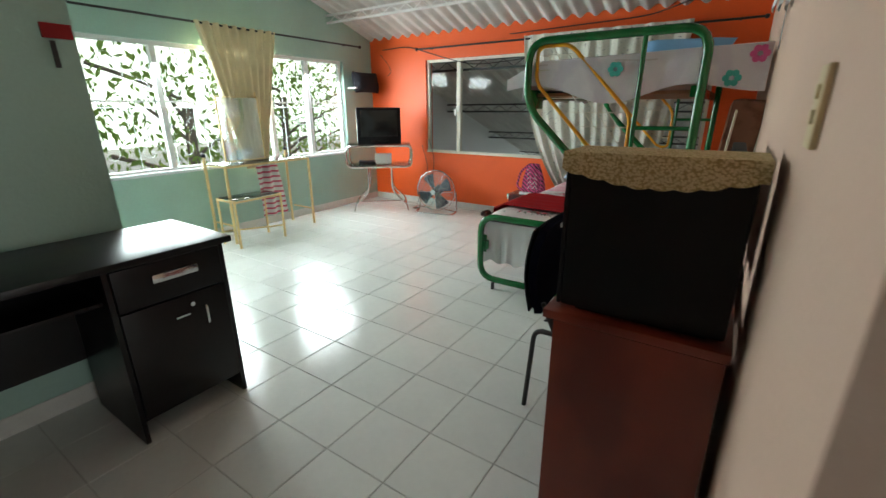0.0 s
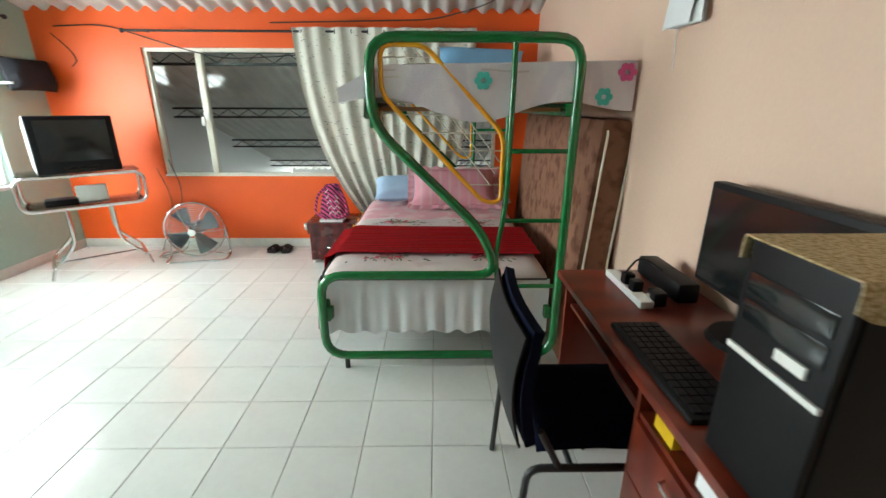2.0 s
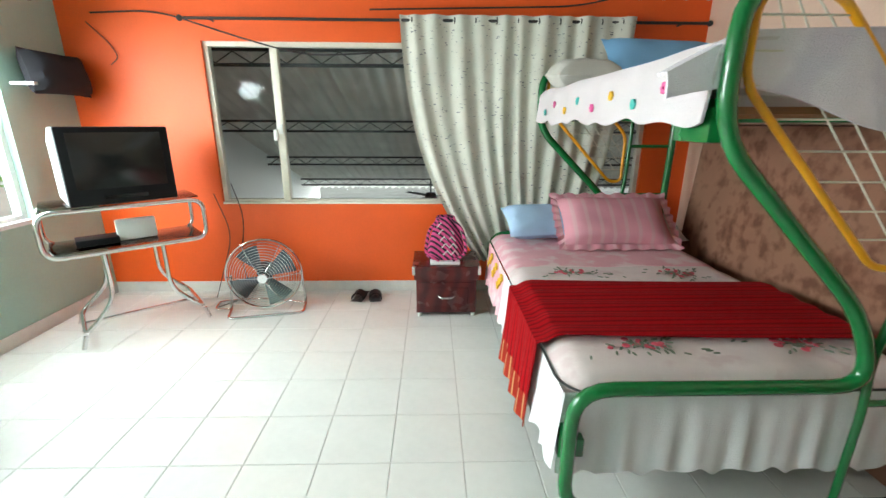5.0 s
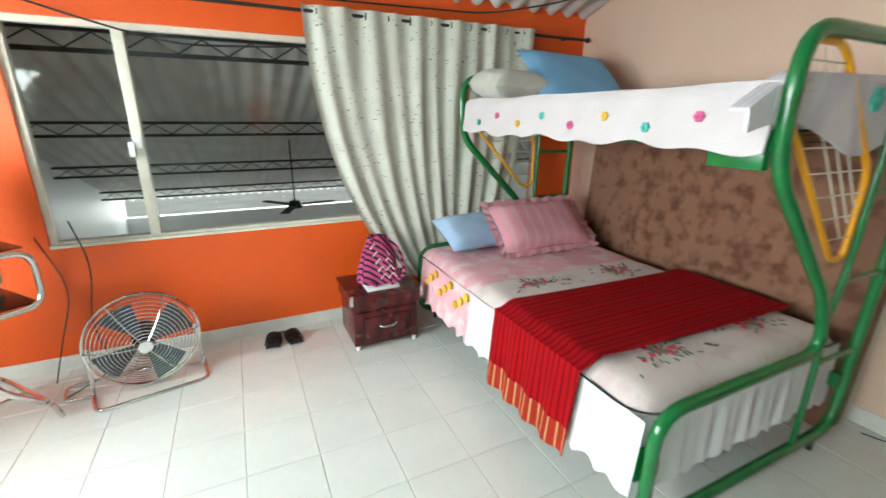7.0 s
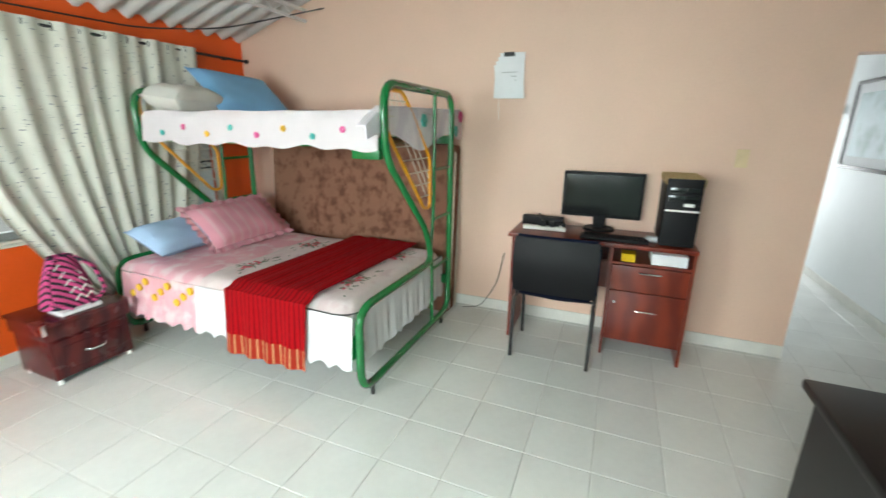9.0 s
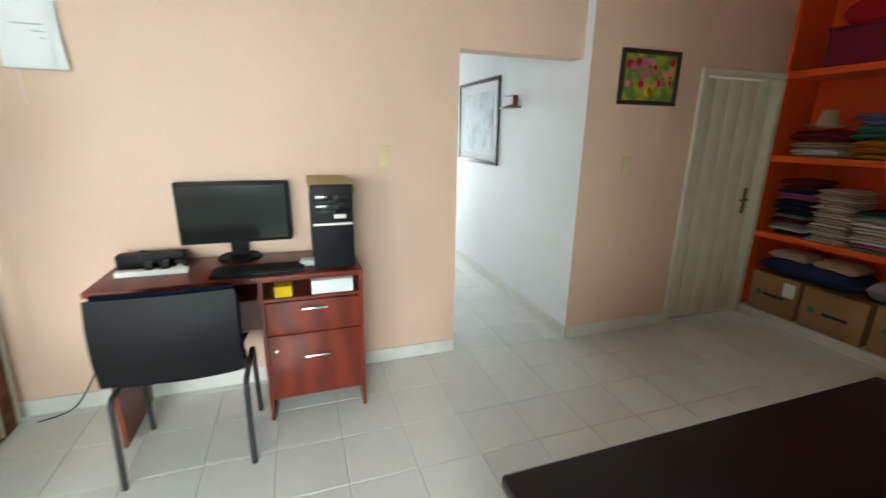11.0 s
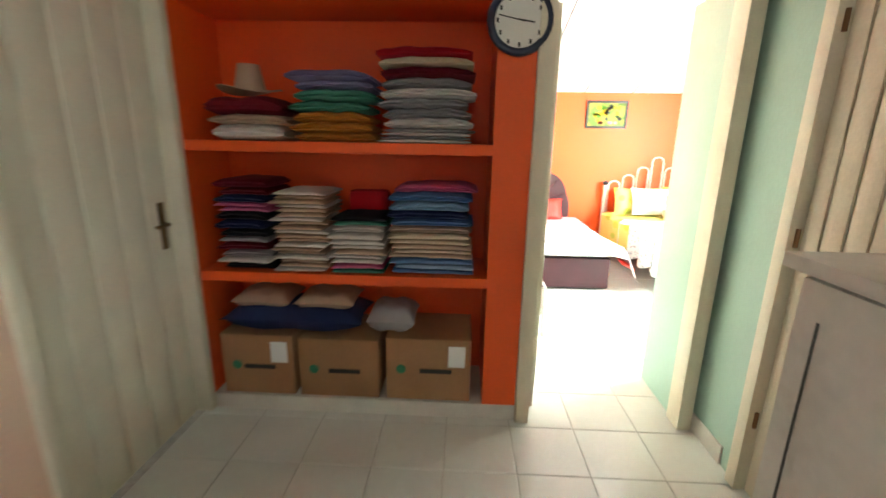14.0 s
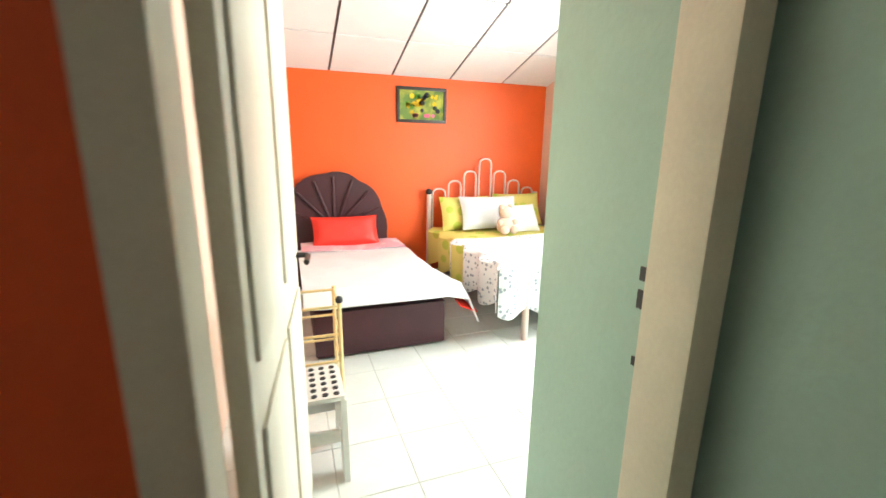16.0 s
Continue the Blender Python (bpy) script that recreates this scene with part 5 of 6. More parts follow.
part("cloth", sheet(lambda u, v: (0.03 * math.sin(u * 14 + v * 2), -0.14 + 0.36 * u * (0.7 + 0.3 * v) + 0.04 * v * 0, 0.82 - 0.62 * v), 40, 20, 0.006), CHECK, tw)

# ---- on the walls ----
def papers():
    p = empty("wall_papers", XE - 0.002, 2.58, 1.98, "curling white papers and calendar hung on a nail", "papers")
    for k in range(4):
        def f(u, v, k=k):
            return (-0.012 - 0.008 * k - 0.03 * v * (k % 3) * 0.5 - 0.01 * math.sin(u * 3), -0.11 + 0.20 * u + 0.014 * k - 0.03 * v * (k % 2), 0.20 - 0.03 * k - (0.34 - 0.03 * k) * v)
        part("sheet", sheet(f, 8, 8, 0.002), PAPER, p)
    for k in range(5):
        part("print_line", B(-0.049, -0.047, -0.06, 0.06 - 0.02 * (k % 2), 0.05 - 0.03 * k, 0.056 - 0.03 * k), GREYPL, p, "grey line of print")
    part("clip", B(-0.05, -0.004, -0.03, 0.05, 0.17, 0.20, bevel=0.003), METALBLACK, p, "black bulldog clip")


papers()
cable("pull_string", [(XE - 0.01, 2.66, 2.05), (XE - 0.012, 2.67, 1.85), (XE - 0.01, 2.66, 1.68)], "thin string hanging beside the wall papers", 0.002, PAPER)


def switch(name, x, y, z, label):
    s = empty(name, x, y, z, label, "switch")
    plate = mat("aged_ivory_plastic", (0.66, 0.52, 0.30), 0.4) if "aged_ivory_plastic" not in bpy.data.materials else bpy.data.materials["aged_ivory_plastic"]
    part("plate", B(-0.010, 0.0, -0.038, 0.038, -0.062, 0.062, bevel=0.003), plate, s)
    for z0 in (-0.025, 0.012):
        part("rocker", B(-0.014, -0.010, -0.014, 0.014, z0, z0 + 0.022, bevel=0.002), plate, s)


switch("wall_switch", XE - 0.001, 0.92, 1.43, "aged ivory wall switch beside the corridor")
switch("wall_switch", XS - 0.001, -0.885, 1.365, "aged ivory wall switch under the flower picture")


def picture(name, label, m, w, h, frame_m, blobs, mount=0.0, bg=None, fw=0.03):
    """A framed picture facing -y in its own axes; blobs of paint stand a hair proud."""
    p = tagged(new(name), label, "picture")
    p.matrix_world = m
    bm = bmesh.new()
    box(bm, -w / 2, w / 2, -0.022, 0, -h / 2, -h / 2 + fw, 0.003)
    box(bm, -w / 2, w / 2, -0.022, 0, h / 2 - fw, h / 2, 0.003)
    box(bm, -w / 2, -w / 2 + fw, -0.022, 0, -h / 2 + fw, h / 2 - fw, 0.003)
    box(bm, w / 2 - fw, w / 2, -0.022, 0, -h / 2 + fw, h / 2 - fw, 0.003)
    part("frame", bm, frame_m, p)
    part("backing", B(-w / 2 + fw, w / 2 - fw, -0.010, -0.002, -h / 2 + fw, h / 2 - fw), PAPER if mount else bg, p)
    if mount:
        part("print", B(-w / 2 + fw + mount, w / 2 - fw - mount, -0.012, -0.010, -h / 2 + fw + mount, h / 2 - fw - mount), bg, p)
    for x, z, r, c in blobs:
        part("painted_shape", cyl(bmesh.new(), pose(x, -0.0135, z, 90, 0, 0), r, 0.003, seg=9), c, p)
    return p


rnd = random.Random(11)
PK, RD, YL, GN, DKB = plain("paint_pink", (0.75, 0.20, 0.30)), plain("paint_red", (0.55, 0.02, 0.05)), plain("paint_yellow", (0.75, 0.50, 0.03)), plain("paint_green", (0.10, 0.25, 0.03)), mat("dark_frame_wood", (0.03, 0.018, 0.012), 0.4)
PGREEN = two_tone("painted_green_ground", (0.12, 0.20, 0.03), (0.45, 0.42, 0.05), "blotch", 9, 0.55, 0.6, 0.1)
bl = [(rnd.uniform(-0.19, 0.19), rnd.uniform(-0.06, 0.11), rnd.uniform(0.012, 0.03), rnd.choice((PK, PK, RD))) for k in range(34)] + [(0, -0.10, 0.035, YL), (0.01, -0.07, 0.03, YL)]
picture("picture", "framed painting of pink flowers in a yellow pot", pose(XS - 0.001, -0.99, 1.975, 0, 0, -90), 0.52, 0.37, DKB, bl, 0, PGREEN)
bl = [(rnd.uniform(-0.18, 0.18), rnd.uniform(-0.10, 0.10), rnd.uniform(0.012, 0.03), rnd.choice((YL, GN, INK, YL))) for k in range(30)] + [(rnd.uniform(-0.18, 0.18), -0.10, 0.02, PK) for k in range(7)]
picture("picture", "dark-framed painting of bright tropical colours on orange wall", pose(-2.19, BS + 0.001, 1.81, 0, 0, 180), 0.52, 0.34, DKB, bl, 0, PGREEN)
SEA = two_tone("pale_seascape_print", (0.50, 0.60, 0.62), (0.22, 0.32, 0.30), "blotch", 4, 0.58, 0.5, 0.1)
picture("picture", "large dark-framed pale landscape print in the corridor", pose(2.86, -0.486, 1.69, 0, 0, 180), 1.08, 0.86, DKB, [], 0.09, SEA, 0.035)
for x in (2.02, 3.75):
    s = empty("wall_bracket_shelf", x, -0.486, 1.80, "small dark red corner shelf on the corridor wall", "wall shelf", "corridor wall shelves")
    part("board", B(-0.12, 0.12, 0.0, 0.10, 0.0, 0.016, bevel=0.003), DARKRED, s)
    part("photo_block", B(-0.09, 0.09, 0.02, 0.06, 0.016, 0.11, bevel=0.004), DARKRED, s)
    part("photo_print", B(-0.07, 0.07, 0.06, 0.064, 0.03, 0.10), PAPER, s)

ck = empty("wall_clock", -0.605, YS + 0.001, 1.945, "round wall clock with dark blue rim and white face", "clock")
part("rim", TB([(0.125 * math.cos(a), 0.022, 0.125 * math.sin(a)) for a in [k * math.pi / 20 for k in range(40)]], 0.017, True), mat("dark_blue_plastic", (0.015, 0.025, 0.06), 0.3), ck)
part("face", cyl(bmesh.new(), pose(0, 0.012, 0, 90, 0, 0), 0.122, 0.02, seg=32), WHITEPL, ck)
for k in range(12):
    a = k * math.pi / 6
    part("hour_mark", B(0.095 * math.sin(a) - 0.005, 0.095 * math.sin(a) + 0.005, 0.0222, 0.0245, 0.095 * math.cos(a) - 0.009, 0.095 * math.cos(a) + 0.009), INK, ck)
part("hour_hand", TB([(0.015, 0.027, 0.004), (-0.06, 0.027, -0.008)], 0.003, seg=6), INK, ck)
part("minute_hand", TB([(-0.02, 0.029, -0.005), (0.092, 0.029, 0.02)], 0.0025, seg=6), INK, ck)

# ---- niche shelves and what lies on them ----
for k, z in enumerate((0.786, 1.432, 2.09)):
    setting("niche_shelf", B(NX0, NX1, YS - 0.395, YS + 0.003, z - 0.05, z, bevel=0.003), ORANGE, "orange painted shelf board", "shelf")


def cloth_stack(x0, x1, y0, z0, colors, label, hs, cat="towels", seed=0):
    """Folded cloths lying on one another: soft rounded folds at the front, uneven ends, slumped corners."""
    r2 = random.Random(seed)
    base = [0.0] * 13
    for c, h in zip(colors, hs):
        dx, dy, ph = r2.uniform(-0.016, 0.016), r2.uniform(-0.02, 0.02), r2.random() * 9
        a, b = x0 + dx + r2.uniform(-0.012, 0.012), x1 + dx + r2.uniform(-0.012, 0.012)
        skew = r2.uniform(-0.02, 0.02)
        layers = 2 if h > 0.035 else 1
        low = list(base)
        high = [low[i] + h * (0.94 + 0.14 * noise.noise((i * 0.45, ph, 1)) - 0.16 * abs(i / 6 - 1) ** 4) for i in range(13)]
        bm = bmesh.new()
        rings = []
        for i in range(13):
            u = i / 12
            end = 1 - 0.55 * max(0.0, abs(2 * u - 1) - 0.84) / 0.16
            ring = []
            for q in range(24):
                t = q / 24 * 2 * math.pi
                cy, cz = math.cos(t), math.sin(t)
                yy = math.copysign(abs(cy) ** 0.35, cy)
                zz = math.copysign(abs(cz) ** 0.6, cz)
                pinch = 0.010 * (math.cos(zz * math.pi * layers) if layers > 1 else 0) * max(0, cy)
                mid, half = (low[i] + high[i]) / 2, (high[i] - low[i]) / 2
                ring.append(bm.verts.new((a + (b - a) * u, y0 + dy - 0.15 + 0.145 * yy + skew * (u - 0.5) - pinch + 0.006 * noise.noise((u * 5, ph, q * 0.4)), mid + half * zz * end)))
            rings.append(ring)
        for p, q in zip(rings, rings[1:]):
            for k in range(24):
                bm.faces.new((p[k], p[(k + 1) % 24], q[(k + 1) % 24], q[k]))
        bm.faces.new(rings[0][::-1])
        bm.faces.new(rings[-1])
        thing("folded_cloth", bm, c, label, cat, "stacks of folded cloth in the niche", pose(0, 0, z0 + 0.001))
        mean = sum(high) / 13
        base = [mean + 0.45 * (z - mean) for z in high]
    return z0 + max(base)


def cc(name, *rgb):
    return plain("cloth_" + name, rgb)


LAV, TEAL, OCH, MRN, NAVY, GRY, BGE, WHT, BLU, RDC = cc("lavender", 0.25, 0.24, 0.42), cc("teal", 0.07, 0.25, 0.19), cc("ochre", 0.52, 0.20, 0.03), cc("maroon", 0.16, 0.01, 0.02), cc("navy", 0.02, 0.03, 0.10), cc("grey", 0.32, 0.31, 0.33), cc("beige", 0.50, 0.36, 0.27), cc("white", 0.62, 0.58, 0.57), cc("blue", 0.10, 0.20, 0.42), cc("red", 0.45, 0.01, 0.02)
PNK, BLKC, CRM, SKYB = cc("pink", 0.55, 0.12, 0.25), cc("black", 0.02, 0.02, 0.025), cc("cream", 0.58, 0.48, 0.36), cc("sky", 0.26, 0.42, 0.62)
YF = YS - 0.02
cloth_stack(0.05, 0.42, YF, 1.433, [OCH, OCH, OCH, TEAL, TEAL, LAV, LAV], "thick folded towel in ochre, green or lavender", [0.045, 0.05, 0.055, 0.055, 0.055, 0.045, 0.05], seed=1)
cloth_stack(-0.42, 0.0, YF, 1.433, [WHT, GRY, WHT, GRY, WHT, GRY, GRY, WHT, GRY, MRN, CRM, RDC], "folded white and grey bed sheet", [0.018, 0.018, 0.018, 0.02, 0.05, 0.05, 0.045, 0.05, 0.05, 0.05, 0.05, 0.05], "bed linen", 2)
cloth_stack(0.47, 0.82, YF, 1.433, [WHT, BGE, MRN], "crumpled white and brown shawl", [0.08, 0.05, 0.09], "shawl", 3)
ht = empty("straw_hat", 0.68, YF - 0.15, 1.665, "beige felt hat on a pile of shawls", "hat")
part("brim", sheet(lambda u, v: ((0.06 + 0.09 * v) * math.cos(u * 6.2832), (0.06 + 0.09 * v) * math.sin(u * 6.2832), 0.004 + 0.015 * v * math.sin(u * 12.6)), 32, 5, 0.004), BGE, ht)
part("crown", cyl(bmesh.new(), pose(0, 0, 0.065), 0.075, 0.12, 0.05, 20), BGE, ht)
cloth_stack(0.58, 0.84, YF, 0.787, [BLKC, WHT, GRY, MRN, GRY, BLKC, NAVY, BLKC, PNK, PNK, NAVY, MRN, MRN], "dark folded cloth with pink layers", [0.04, 0.03, 0.04, 0.045, 0.03, 0.05, 0.05, 0.05, 0.025, 0.025, 0.04, 0.04, 0.05], "clothes", 4)
cloth_stack(0.29, 0.55, YF, 0.787, [BGE if k % 3 else WHT for k in range(19)], "thin folded beige bed linen", [0.024] * 19, "bed linen", 5)
cloth_stack(0.0, 0.27, YF, 0.787, [TEAL, PNK, WHT, WHT, BGE, WHT, WHT, WHT, WHT, TEAL, BLKC], "folded white cotton sheets with a green one", [0.025, 0.025, 0.03, 0.025, 0.03, 0.03, 0.03, 0.035, 0.04, 0.02, 0.03], "bed linen", 6)
thing("red_blanket", B(0.02, 0.24, YF - 0.36, YF - 0.26, 0.79, 1.18, bevel=0.03), RDC, "red blanket stood behind the white sheets", "blanket")
cloth_stack(-0.43, -0.03, YF, 0.787, [BLU, SKYB, BLU, BGE, CRM, BGE, CRM, CRM, BGE, BLU, NAVY, SKYB, BLU, PNK], "folded blue and cream bed linen", [0.03, 0.035, 0.03, 0.025, 0.025, 0.03, 0.03, 0.035, 0.04, 0.04, 0.045, 0.05, 0.05, 0.04], "bed linen", 7)
for k, (a, b, h) in enumerate(((0.50, 0.89, 0.34), (0.04, 0.47, 0.33), (-0.45, 0.0, 0.35))):
    c = empty("cardboard_box", 0, 0, 0.086, "brown cardboard box with printed front on the niche floor", "box", "cardboard boxes in the niche")
    part("carton", B(a, b, YS - 0.37, YS - 0.015, 0, h, bevel=0.004), CARD, c)
    part("flap", B(a, (a + b) / 2 - 0.003, YS - 0.37, YS - 0.015, h + 0.001, h + 0.006), CARD, c)
    part("flap", B((a + b) / 2 + 0.003, b, YS - 0.37, YS - 0.015, h + 0.001, h + 0.006), CARD, c)
    if k != 1:
        part("paper_label", B(a + 0.03, a + 0.12, YS - 0.0148, YS - 0.013, h - 0.15, h - 0.03), PAPER, c, "white paper label")
    part("printed_bar", B(a + 0.10, a + 0.27, YS - 0.0148, YS - 0.0135, h - 0.19, h - 0.165), INK, c, "dark printed bar")
    part("printed_mark", cyl(bmesh.new(), pose(b - 0.08, YS - 0.0145, h - 0.17, 90, 0, 0), 0.026, 0.003, seg=12), plain("green_print_%d" % k, (0.05, 0.22, 0.12)), c, "dark green printed mark")
bb = empty("blue_bag", 0.50, YS - 0.17, 0.435, "dark blue holdall with a folded brown blanket on the boxes", "bag")
bm = pillow(0.76, 0.32, 0.16, 0, 9)
bmesh.ops.translate(bm, verts=bm.verts[:], vec=(0, 0, 0.08))
part("holdall", bm, NAVY, bb)
for x in (-0.17, 0.17):
    bm = pillow(0.32, 0.26, 0.09, 0, 4)
    bmesh.ops.translate(bm, verts=bm.verts[:], vec=(x, 0, 0.17))
    part("folded_blanket", bm, BGE, bb)
thing("cloth_roll", pillow(0.26, 0.26, 0.15, 0, 12), GRY, "roll of grey and white cloth on a box", "cloth", m=pose(-0.02, YS - 0.17, 0.515))
for a, b, c, lab in ((0.32, 0.74, plain("maroon_basket", (0.20, 0.02, 0.04)), "maroon plastic basket on the top shelf"), (-0.08, 0.26, MRN, "dark red box on the top shelf")):
    k = empty("storage_basket", 0, 0, 2.091, lab, "basket")
    part("basket", B(a, b, YS - 0.34, YS - 0.04, 0, 0.26, bevel=0.02), c, k)
    part("rim", B(a - 0.008, b + 0.008, YS - 0.348, YS - 0.032, 0.261, 0.28, bevel=0.005), c, k)
k = empty("round_tin", -0.28, YS - 0.18, 2.091, "teal and white round tin on the top shelf", "tin")
part("tin", cyl(bmesh.new(), pose(0, 0, 0.11), 0.14, 0.22, seg=28), plain("teal_tin", (0.03, 0.36, 0.32)), k)
part("lid", cyl(bmesh.new(), pose(0, 0, 0.235), 0.145, 0.028, seg=28), WHITEPL, k)
thing("red_ball_bag", pillow(0.34, 0.26, 0.2, 0, 2), RDC, "red cloth bag lying in the basket", "bag", m=pose(0.53, YS - 0.2, 2.46))

# ---- bedroom ----
b1 = empty("single_bed", 0, 0, 0, "single bed with maroon leatherette base and scalloped headboard", "bed")
part("base", B(-1.88, -0.98, -6.02, -4.52, 0.02, 0.33, bevel=0.012), MAROON, b1)
hb = []
for k in range(25):
    a = math.pi * k / 24
    r = 1 + 0.045 * abs(math.sin(a * 4.5))
    hb.append((-1.28 + 0.50 * r * math.cos(a), 0.62 + 0.52 * r * math.sin(a)))
part("headboard", prism(bmesh.new(), [(-0.78, 0.02), *hb, (-1.78, 0.02)][::-1], "y", -6.11, -6.04), MAROON, b1)
for k in range(7):
    a = math.pi * (k + 1) / 8
    part("tuft_rib", TB([(-1.28 + 0.06 * math.cos(a), -6.035, 0.66), (-1.28 + 0.47 * math.cos(a), -6.03, 0.62 + 0.49 * math.sin(a))], 0.014), MAROON, b1)
thing("mattress", B(-1.87, -0.99, -6.0, -4.54, 0.335, 0.47, bevel=0.04), WHITECL, "white mattress on the single bed", "mattress")
c1 = empty("bed_cover", 0, 0, 0, "white cover with red lining hanging off the single bed", "bed cover")


def c1f(u, v):
    x, y = -1.98 + 1.06 * u, -5.72 + 1.27 * v
    z = 0.487 + 0.012 * noise.noise((x * 5, y * 5, 1))
    if u < 0.09:
        z -= (0.09 - u) / 0.09 * (0.10 + 0.12 * v)
    if v > 0.93:
        z -= (v - 0.93) / 0.07 * 0.10
    return (x - (0.14 * v ** 4 if u < 0.09 else 0), y, z)


part("cloth", sheet(c1f, 40, 40, 0.012), WHITECL, c1)
part("lining_corner", sheet(lambda u, v: (-2.10 + 0.13 * u, -4.72 + 0.27 * v, 0.30 - 0.05 * v + 0.06 * u), 6, 6, 0.01), REDPIL, c1, "red lining turned out")
part("pink_fold", sheet(lambda u, v: (-1.93 + 0.98 * u, -5.93 + 0.36 * v, 0.503 + 0.008 * math.sin(u * 9) - 0.08 * max(0, 0.06 - u) / 0.06), 30, 10, 0.01), PINKCL, c1, "turned-down pink striped edge")
thing("pillow", pillow(0.62, 0.30, 0.13, 0, 3), REDPIL, "bright red satin pillow on the single bed", "pillow", m=pose(-1.36, -5.84, 0.62, 118, 0, 0))

b2 = empty("double_bed", 0, 0, 0, "cream steel double bed with arched headboard", "bed")
CRS = mat("cream_pink_enamel", (0.74, 0.56, 0.48), 0.35)
for x, y, h in ((-2.47, -4.40, 0.50), (-3.50, -4.40, 0.50), (-2.25, -6.05, 0.93), (-3.52, -6.05, 0.93)):
    part("leg", TB([(x, y, 0), (x, y, h)], 0.026), CRS, b2)
for x in (-2.28, -3.50):
    part("side_rail", B(x - 0.015, x + 0.015, -6.04, -4.42, 0.32, 0.38), CRS, b2)
part("foot_rail", B(-3.5, -2.47, -4.41, -4.39, 0.34, 0.40), CRS, b2)
part("head_rail", TB([(-2.25, -6.05, 0.55), (-3.52, -6.05, 0.55)], 0.014), CRS, b2)
for k, h in enumerate((0.98, 1.06, 1.16, 1.29, 1.16, 1.06, 0.98)):
    x = -2.36 - 0.175 * k
    part("arch", TB([(x + 0.07, -6.05, 0.55), (x + 0.07, -6.05, h), (x - 0.07, -6.05, h), (x - 0.07, -6.05, 0.55)], 0.010, r_fil=0.068), CRS, b2)
bm = bmesh.new()
bmesh.ops.create_uvsphere(bm, u_segments=10, v_segments=8, radius=0.035, matrix=Matrix.Translation((-2.25, -6.05, 0.95)))
part("knob", bm, METALBLACK, b2, "dark ball knob")
thing("mattress", B(-3.50, -2.29, -6.0, -4.42, 0.385, 0.56, bevel=0.04), WHITECL, "white mattress on the double bed", "mattress")
c2 = empty("bed_cover", 0, 0, 0, "lime ringed sheet under a white dotted cover on the double bed", "bed cover")


def c2f(u, v, y0, y1, dz):
    s = u * 1.62
    y = y0 + (y1 - y0) * v
    if s < 0.38:
        return (-2.24 + 0.03 * math.sin(v * 20), y, 0.57 + dz - (0.38 - s) * (0.85 + 0.08 * math.sin(v * 19)))
    return (-2.255 - (s - 0.38), y, 0.575 + dz + 0.006 * math.sin(v * 8 + s * 6))


part("lime_sheet", sheet(lambda u, v: c2f(u, v, -6.0, -4.95, 0), 40, 30, 0.006), LIME, c2, "lime sheet with orange rings")
part("dotted_cover", sheet(lambda u, v: c2f(u, v, -5.35, -4.37, 0.008), 40, 30, 0.006), DOTTED, c2, "white cover with grey dots")
part("dotted_end", sheet(lambda u, v: (-2.22 - 1.25 * u, -4.365 + 0.02 * math.sin(u * 22), 0.585 - (0.36 + 0.03 * math.sin(u * 25)) * v), 40, 10, 0.006), DOTTED, c2)
for lab, m, w, p in (("lime ringed pillow against the headboard", LIME, 0.56, pose(-2.60, -5.88, 0.74, 112, 0, 0)), ("lime ringed pillow against the headboard", LIME, 0.56, pose(-3.22, -5.90, 0.76, 112, 0, 0)), ("white pillow with pale piping", WHITECL, 0.62, pose(-2.80, -5.74, 0.76, 118, 0, -4)), ("small lilac-white cushion on the bed", WHITECL, 0.42, pose(-3.08, -5.60, 0.71, 120, 0, 6))):
    thing("pillow", pillow(w, 0.36 if w > 0.5 else 0.30, 0.13, 0, int(w * 100)), m, lab, "pillow", "pillows on the double bed", p)
bm = bmesh.new()
for x, y, z, r in ((0, 0, 0.08, 0.085), (0, 0, 0.21, 0.065), (0.05, 0.09, 0.05, 0.04), (-0.05, 0.09, 0.05, 0.04), (0.045, 0, 0.265, 0.026), (-0.045, 0, 0.265, 0.026), (0.08, 0.04, 0.12, 0.03), (-0.08, 0.04, 0.12, 0.03)):
    bmesh.ops.create_uvsphere(bm, u_segments=14, v_segments=10, radius=r, matrix=Matrix.Translation((x, y, z)))
thing("plush_toy", bm, plain("cream_plush", (0.72, 0.52, 0.40)), "cream plush toy sitting on the double bed", "toy", m=pose(-2.85, -5.48, 0.585))

fs = empty("step_stool", -0.92, -3.58, 0, "white plastic folding step stool with holes", "step stool")
tp = sheet(lambda u, v: (-0.12 + 0.24 * u, -0.14 + 0.28 * v, 0.385), 2, 2, 0.02)
part("step", tp, WHITEPL, fs)
# the step is uncut: dark discs give the holes' shade as colour
for i in range(5):
    for j in range(6):
        part("dark_hole_disc", cyl(bmesh.new(), pose(-0.09 + 0.045 * i, -0.115 + 0.046 * j, 0.3875), 0.013, 0.003, seg=10), INK, fs, "")
for s in (-1, 1):
    part("leg_panel", prism(bmesh.new(), [(-0.18, 0.0), (-0.10, 0.0), (-0.06, 0.12), (0.06, 0.12), (0.10, 0.0), (0.18, 0.0), (0.14, 0.365), (-0.14, 0.365)], "x", s * 0.115 - 0.012, s * 0.115 + 0.012), WHITEPL, fs)
    part("brace", B(-0.10, 0.10, s * 0.12 - 0.008, s * 0.12 + 0.008, 0.16, 0.22, bevel=0.004), WHITEPL, fs)
gr = empty("gold_rack", -0.92, -4.05, 0, "pale gold tube rack beside the single bed", "rack")
for x in (-0.16, 0.22):
    for y in (-0.14, 0.14):
        part("post", TB([(x, y, 0), (x, y, 0.62)], 0.011), GOLD, gr)
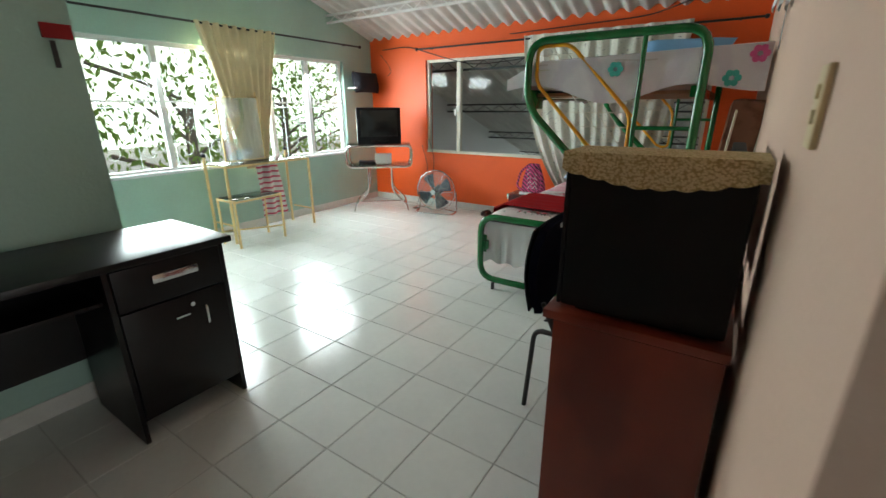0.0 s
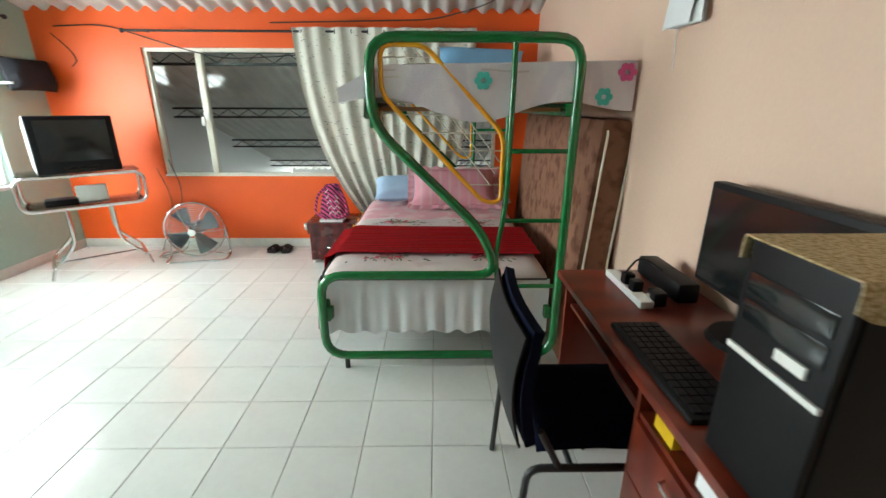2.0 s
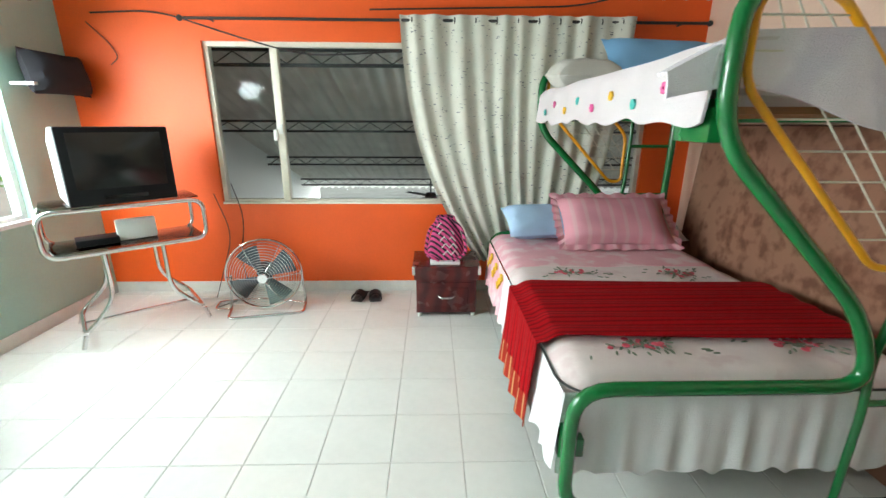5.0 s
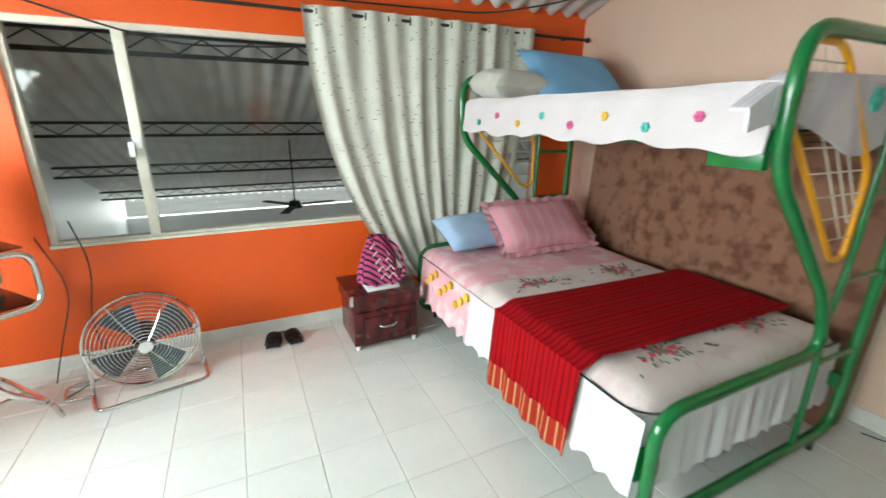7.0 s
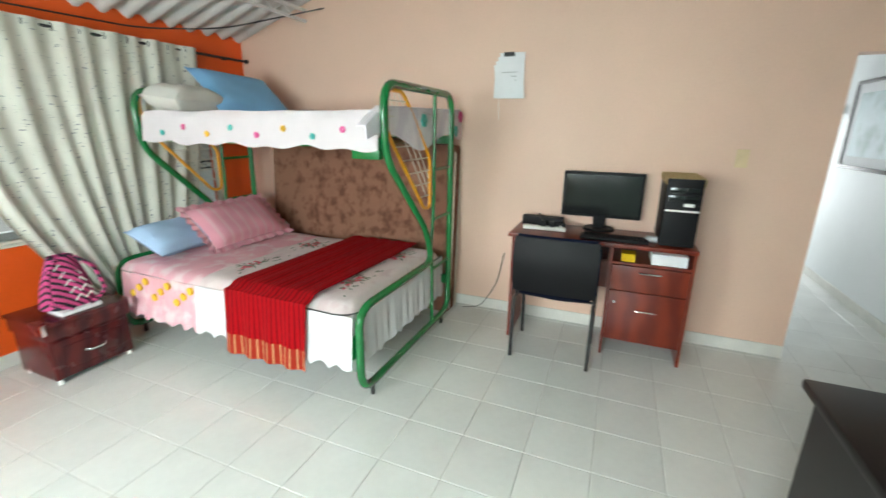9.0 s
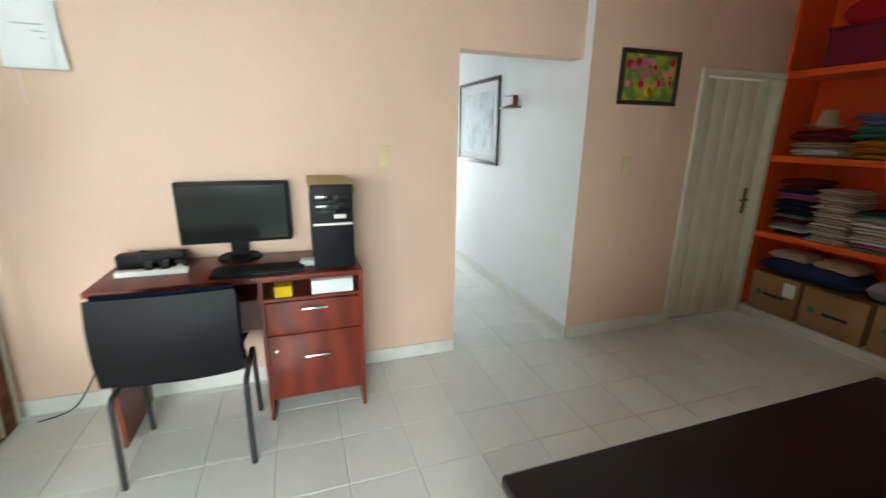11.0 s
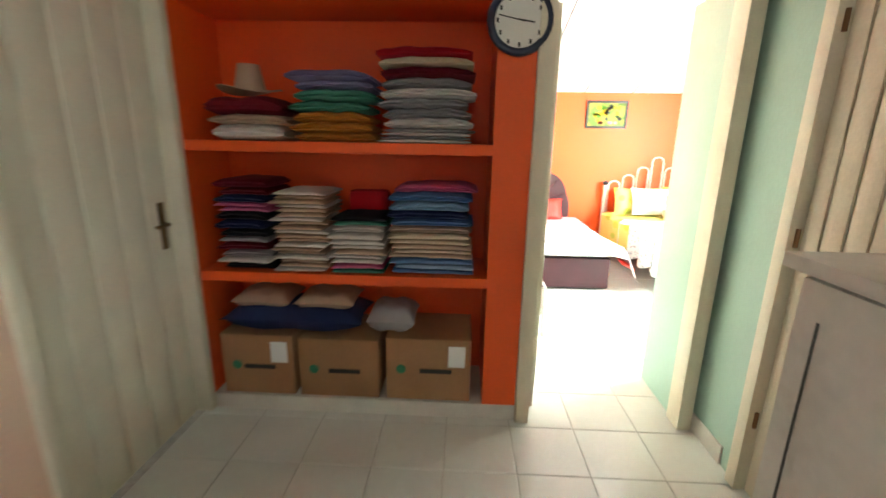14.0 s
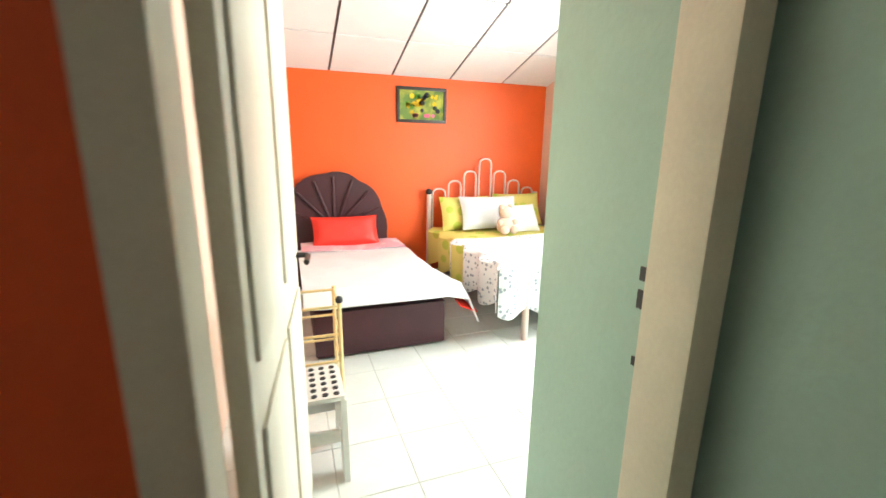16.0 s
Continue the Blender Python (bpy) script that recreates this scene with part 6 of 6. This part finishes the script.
for z in (0.30, 0.45, 0.60):
    part("rail", TB([(-0.16, -0.14, z), (0.22, -0.14, z), (0.22, 0.14, z), (-0.16, 0.14, z)], 0.008, True), GOLD, gr)
bm = bmesh.new()
bmesh.ops.create_uvsphere(bm, u_segments=10, v_segments=8, radius=0.02, matrix=Matrix.Translation((-0.16, 0.14, 0.635)))
part("knob", bm, METALBLACK, gr, "black ball knob")

# ---- floor tiles, each a piece ----
def tile_verts(x0, x1, y0, y1):
    b = 0.003
    return ([(x0, y0, -0.008), (x1, y0, -0.008), (x1, y1, -0.008), (x0, y1, -0.008), (x0, y0, -0.002), (x1, y0, -0.002), (x1, y1, -0.002), (x0, y1, -0.002),
             (x0 + b, y0 + b, 0), (x1 - b, y0 + b, 0), (x1 - b, y1 - b, 0), (x0 + b, y1 - b, 0)],
            [(8, 9, 10, 11), (4, 5, 9, 8), (5, 6, 10, 9), (6, 7, 11, 10), (7, 4, 8, 11), (0, 1, 5, 4), (1, 2, 6, 5), (2, 3, 7, 6), (3, 0, 4, 7)])


tv, tf = tile_verts(0.0015, T - 0.0015, 0.0015, T - 0.0015)
tile_mesh = bpy.data.meshes.new("tile")
tile_mesh.from_pydata(tv, [], tf)
tile_mesh.materials.append(TILE)
floor_ob = bpy.data.objects["floor"]
rest_v, rest_f, made = [], [], 0
for i in range(-13, 17):
    for k in range(-19, 17):
        x, y = i * T, k * T
        cx, cy = x + T / 2, y + T / 2
        main = (-3.97 < x + T and x < 1.05 and 0.9 < y + T and y < YN) or (-1.6 < x + T and x < 1.0 and -1.4 < cy < 1.1)
        rest = (cx > -1.65 and cx < 1.1 and -2.6 < cy <= -1.4) or (-3.8 < cx < -0.2 and -6.2 < cy < -2.3) or (0.9 < cx < 5.6 and -0.65 < cy < 0.6)
        if main and made < 300:
            ob = new("tile", tile_mesh)
            ob.parent = floor_ob
            ob.location = (x, y, 0)
            made += 1
        elif main or rest:
            v, f = tile_verts(x + 0.0015, x + T - 0.0015, y + 0.0015, y + T - 0.0015)
            n = len(rest_v)
            rest_v += v
            rest_f += [tuple(a + n for a in q) for q in f]
me = bpy.data.meshes.new("far_tiles")
me.from_pydata(rest_v, [], rest_f)
me.materials.append(TILE)
ob = new("far_tiles", me)
ob.parent = floor_ob
tagged(ob, "ivory ceramic floor tiles", "", "", "stuff")
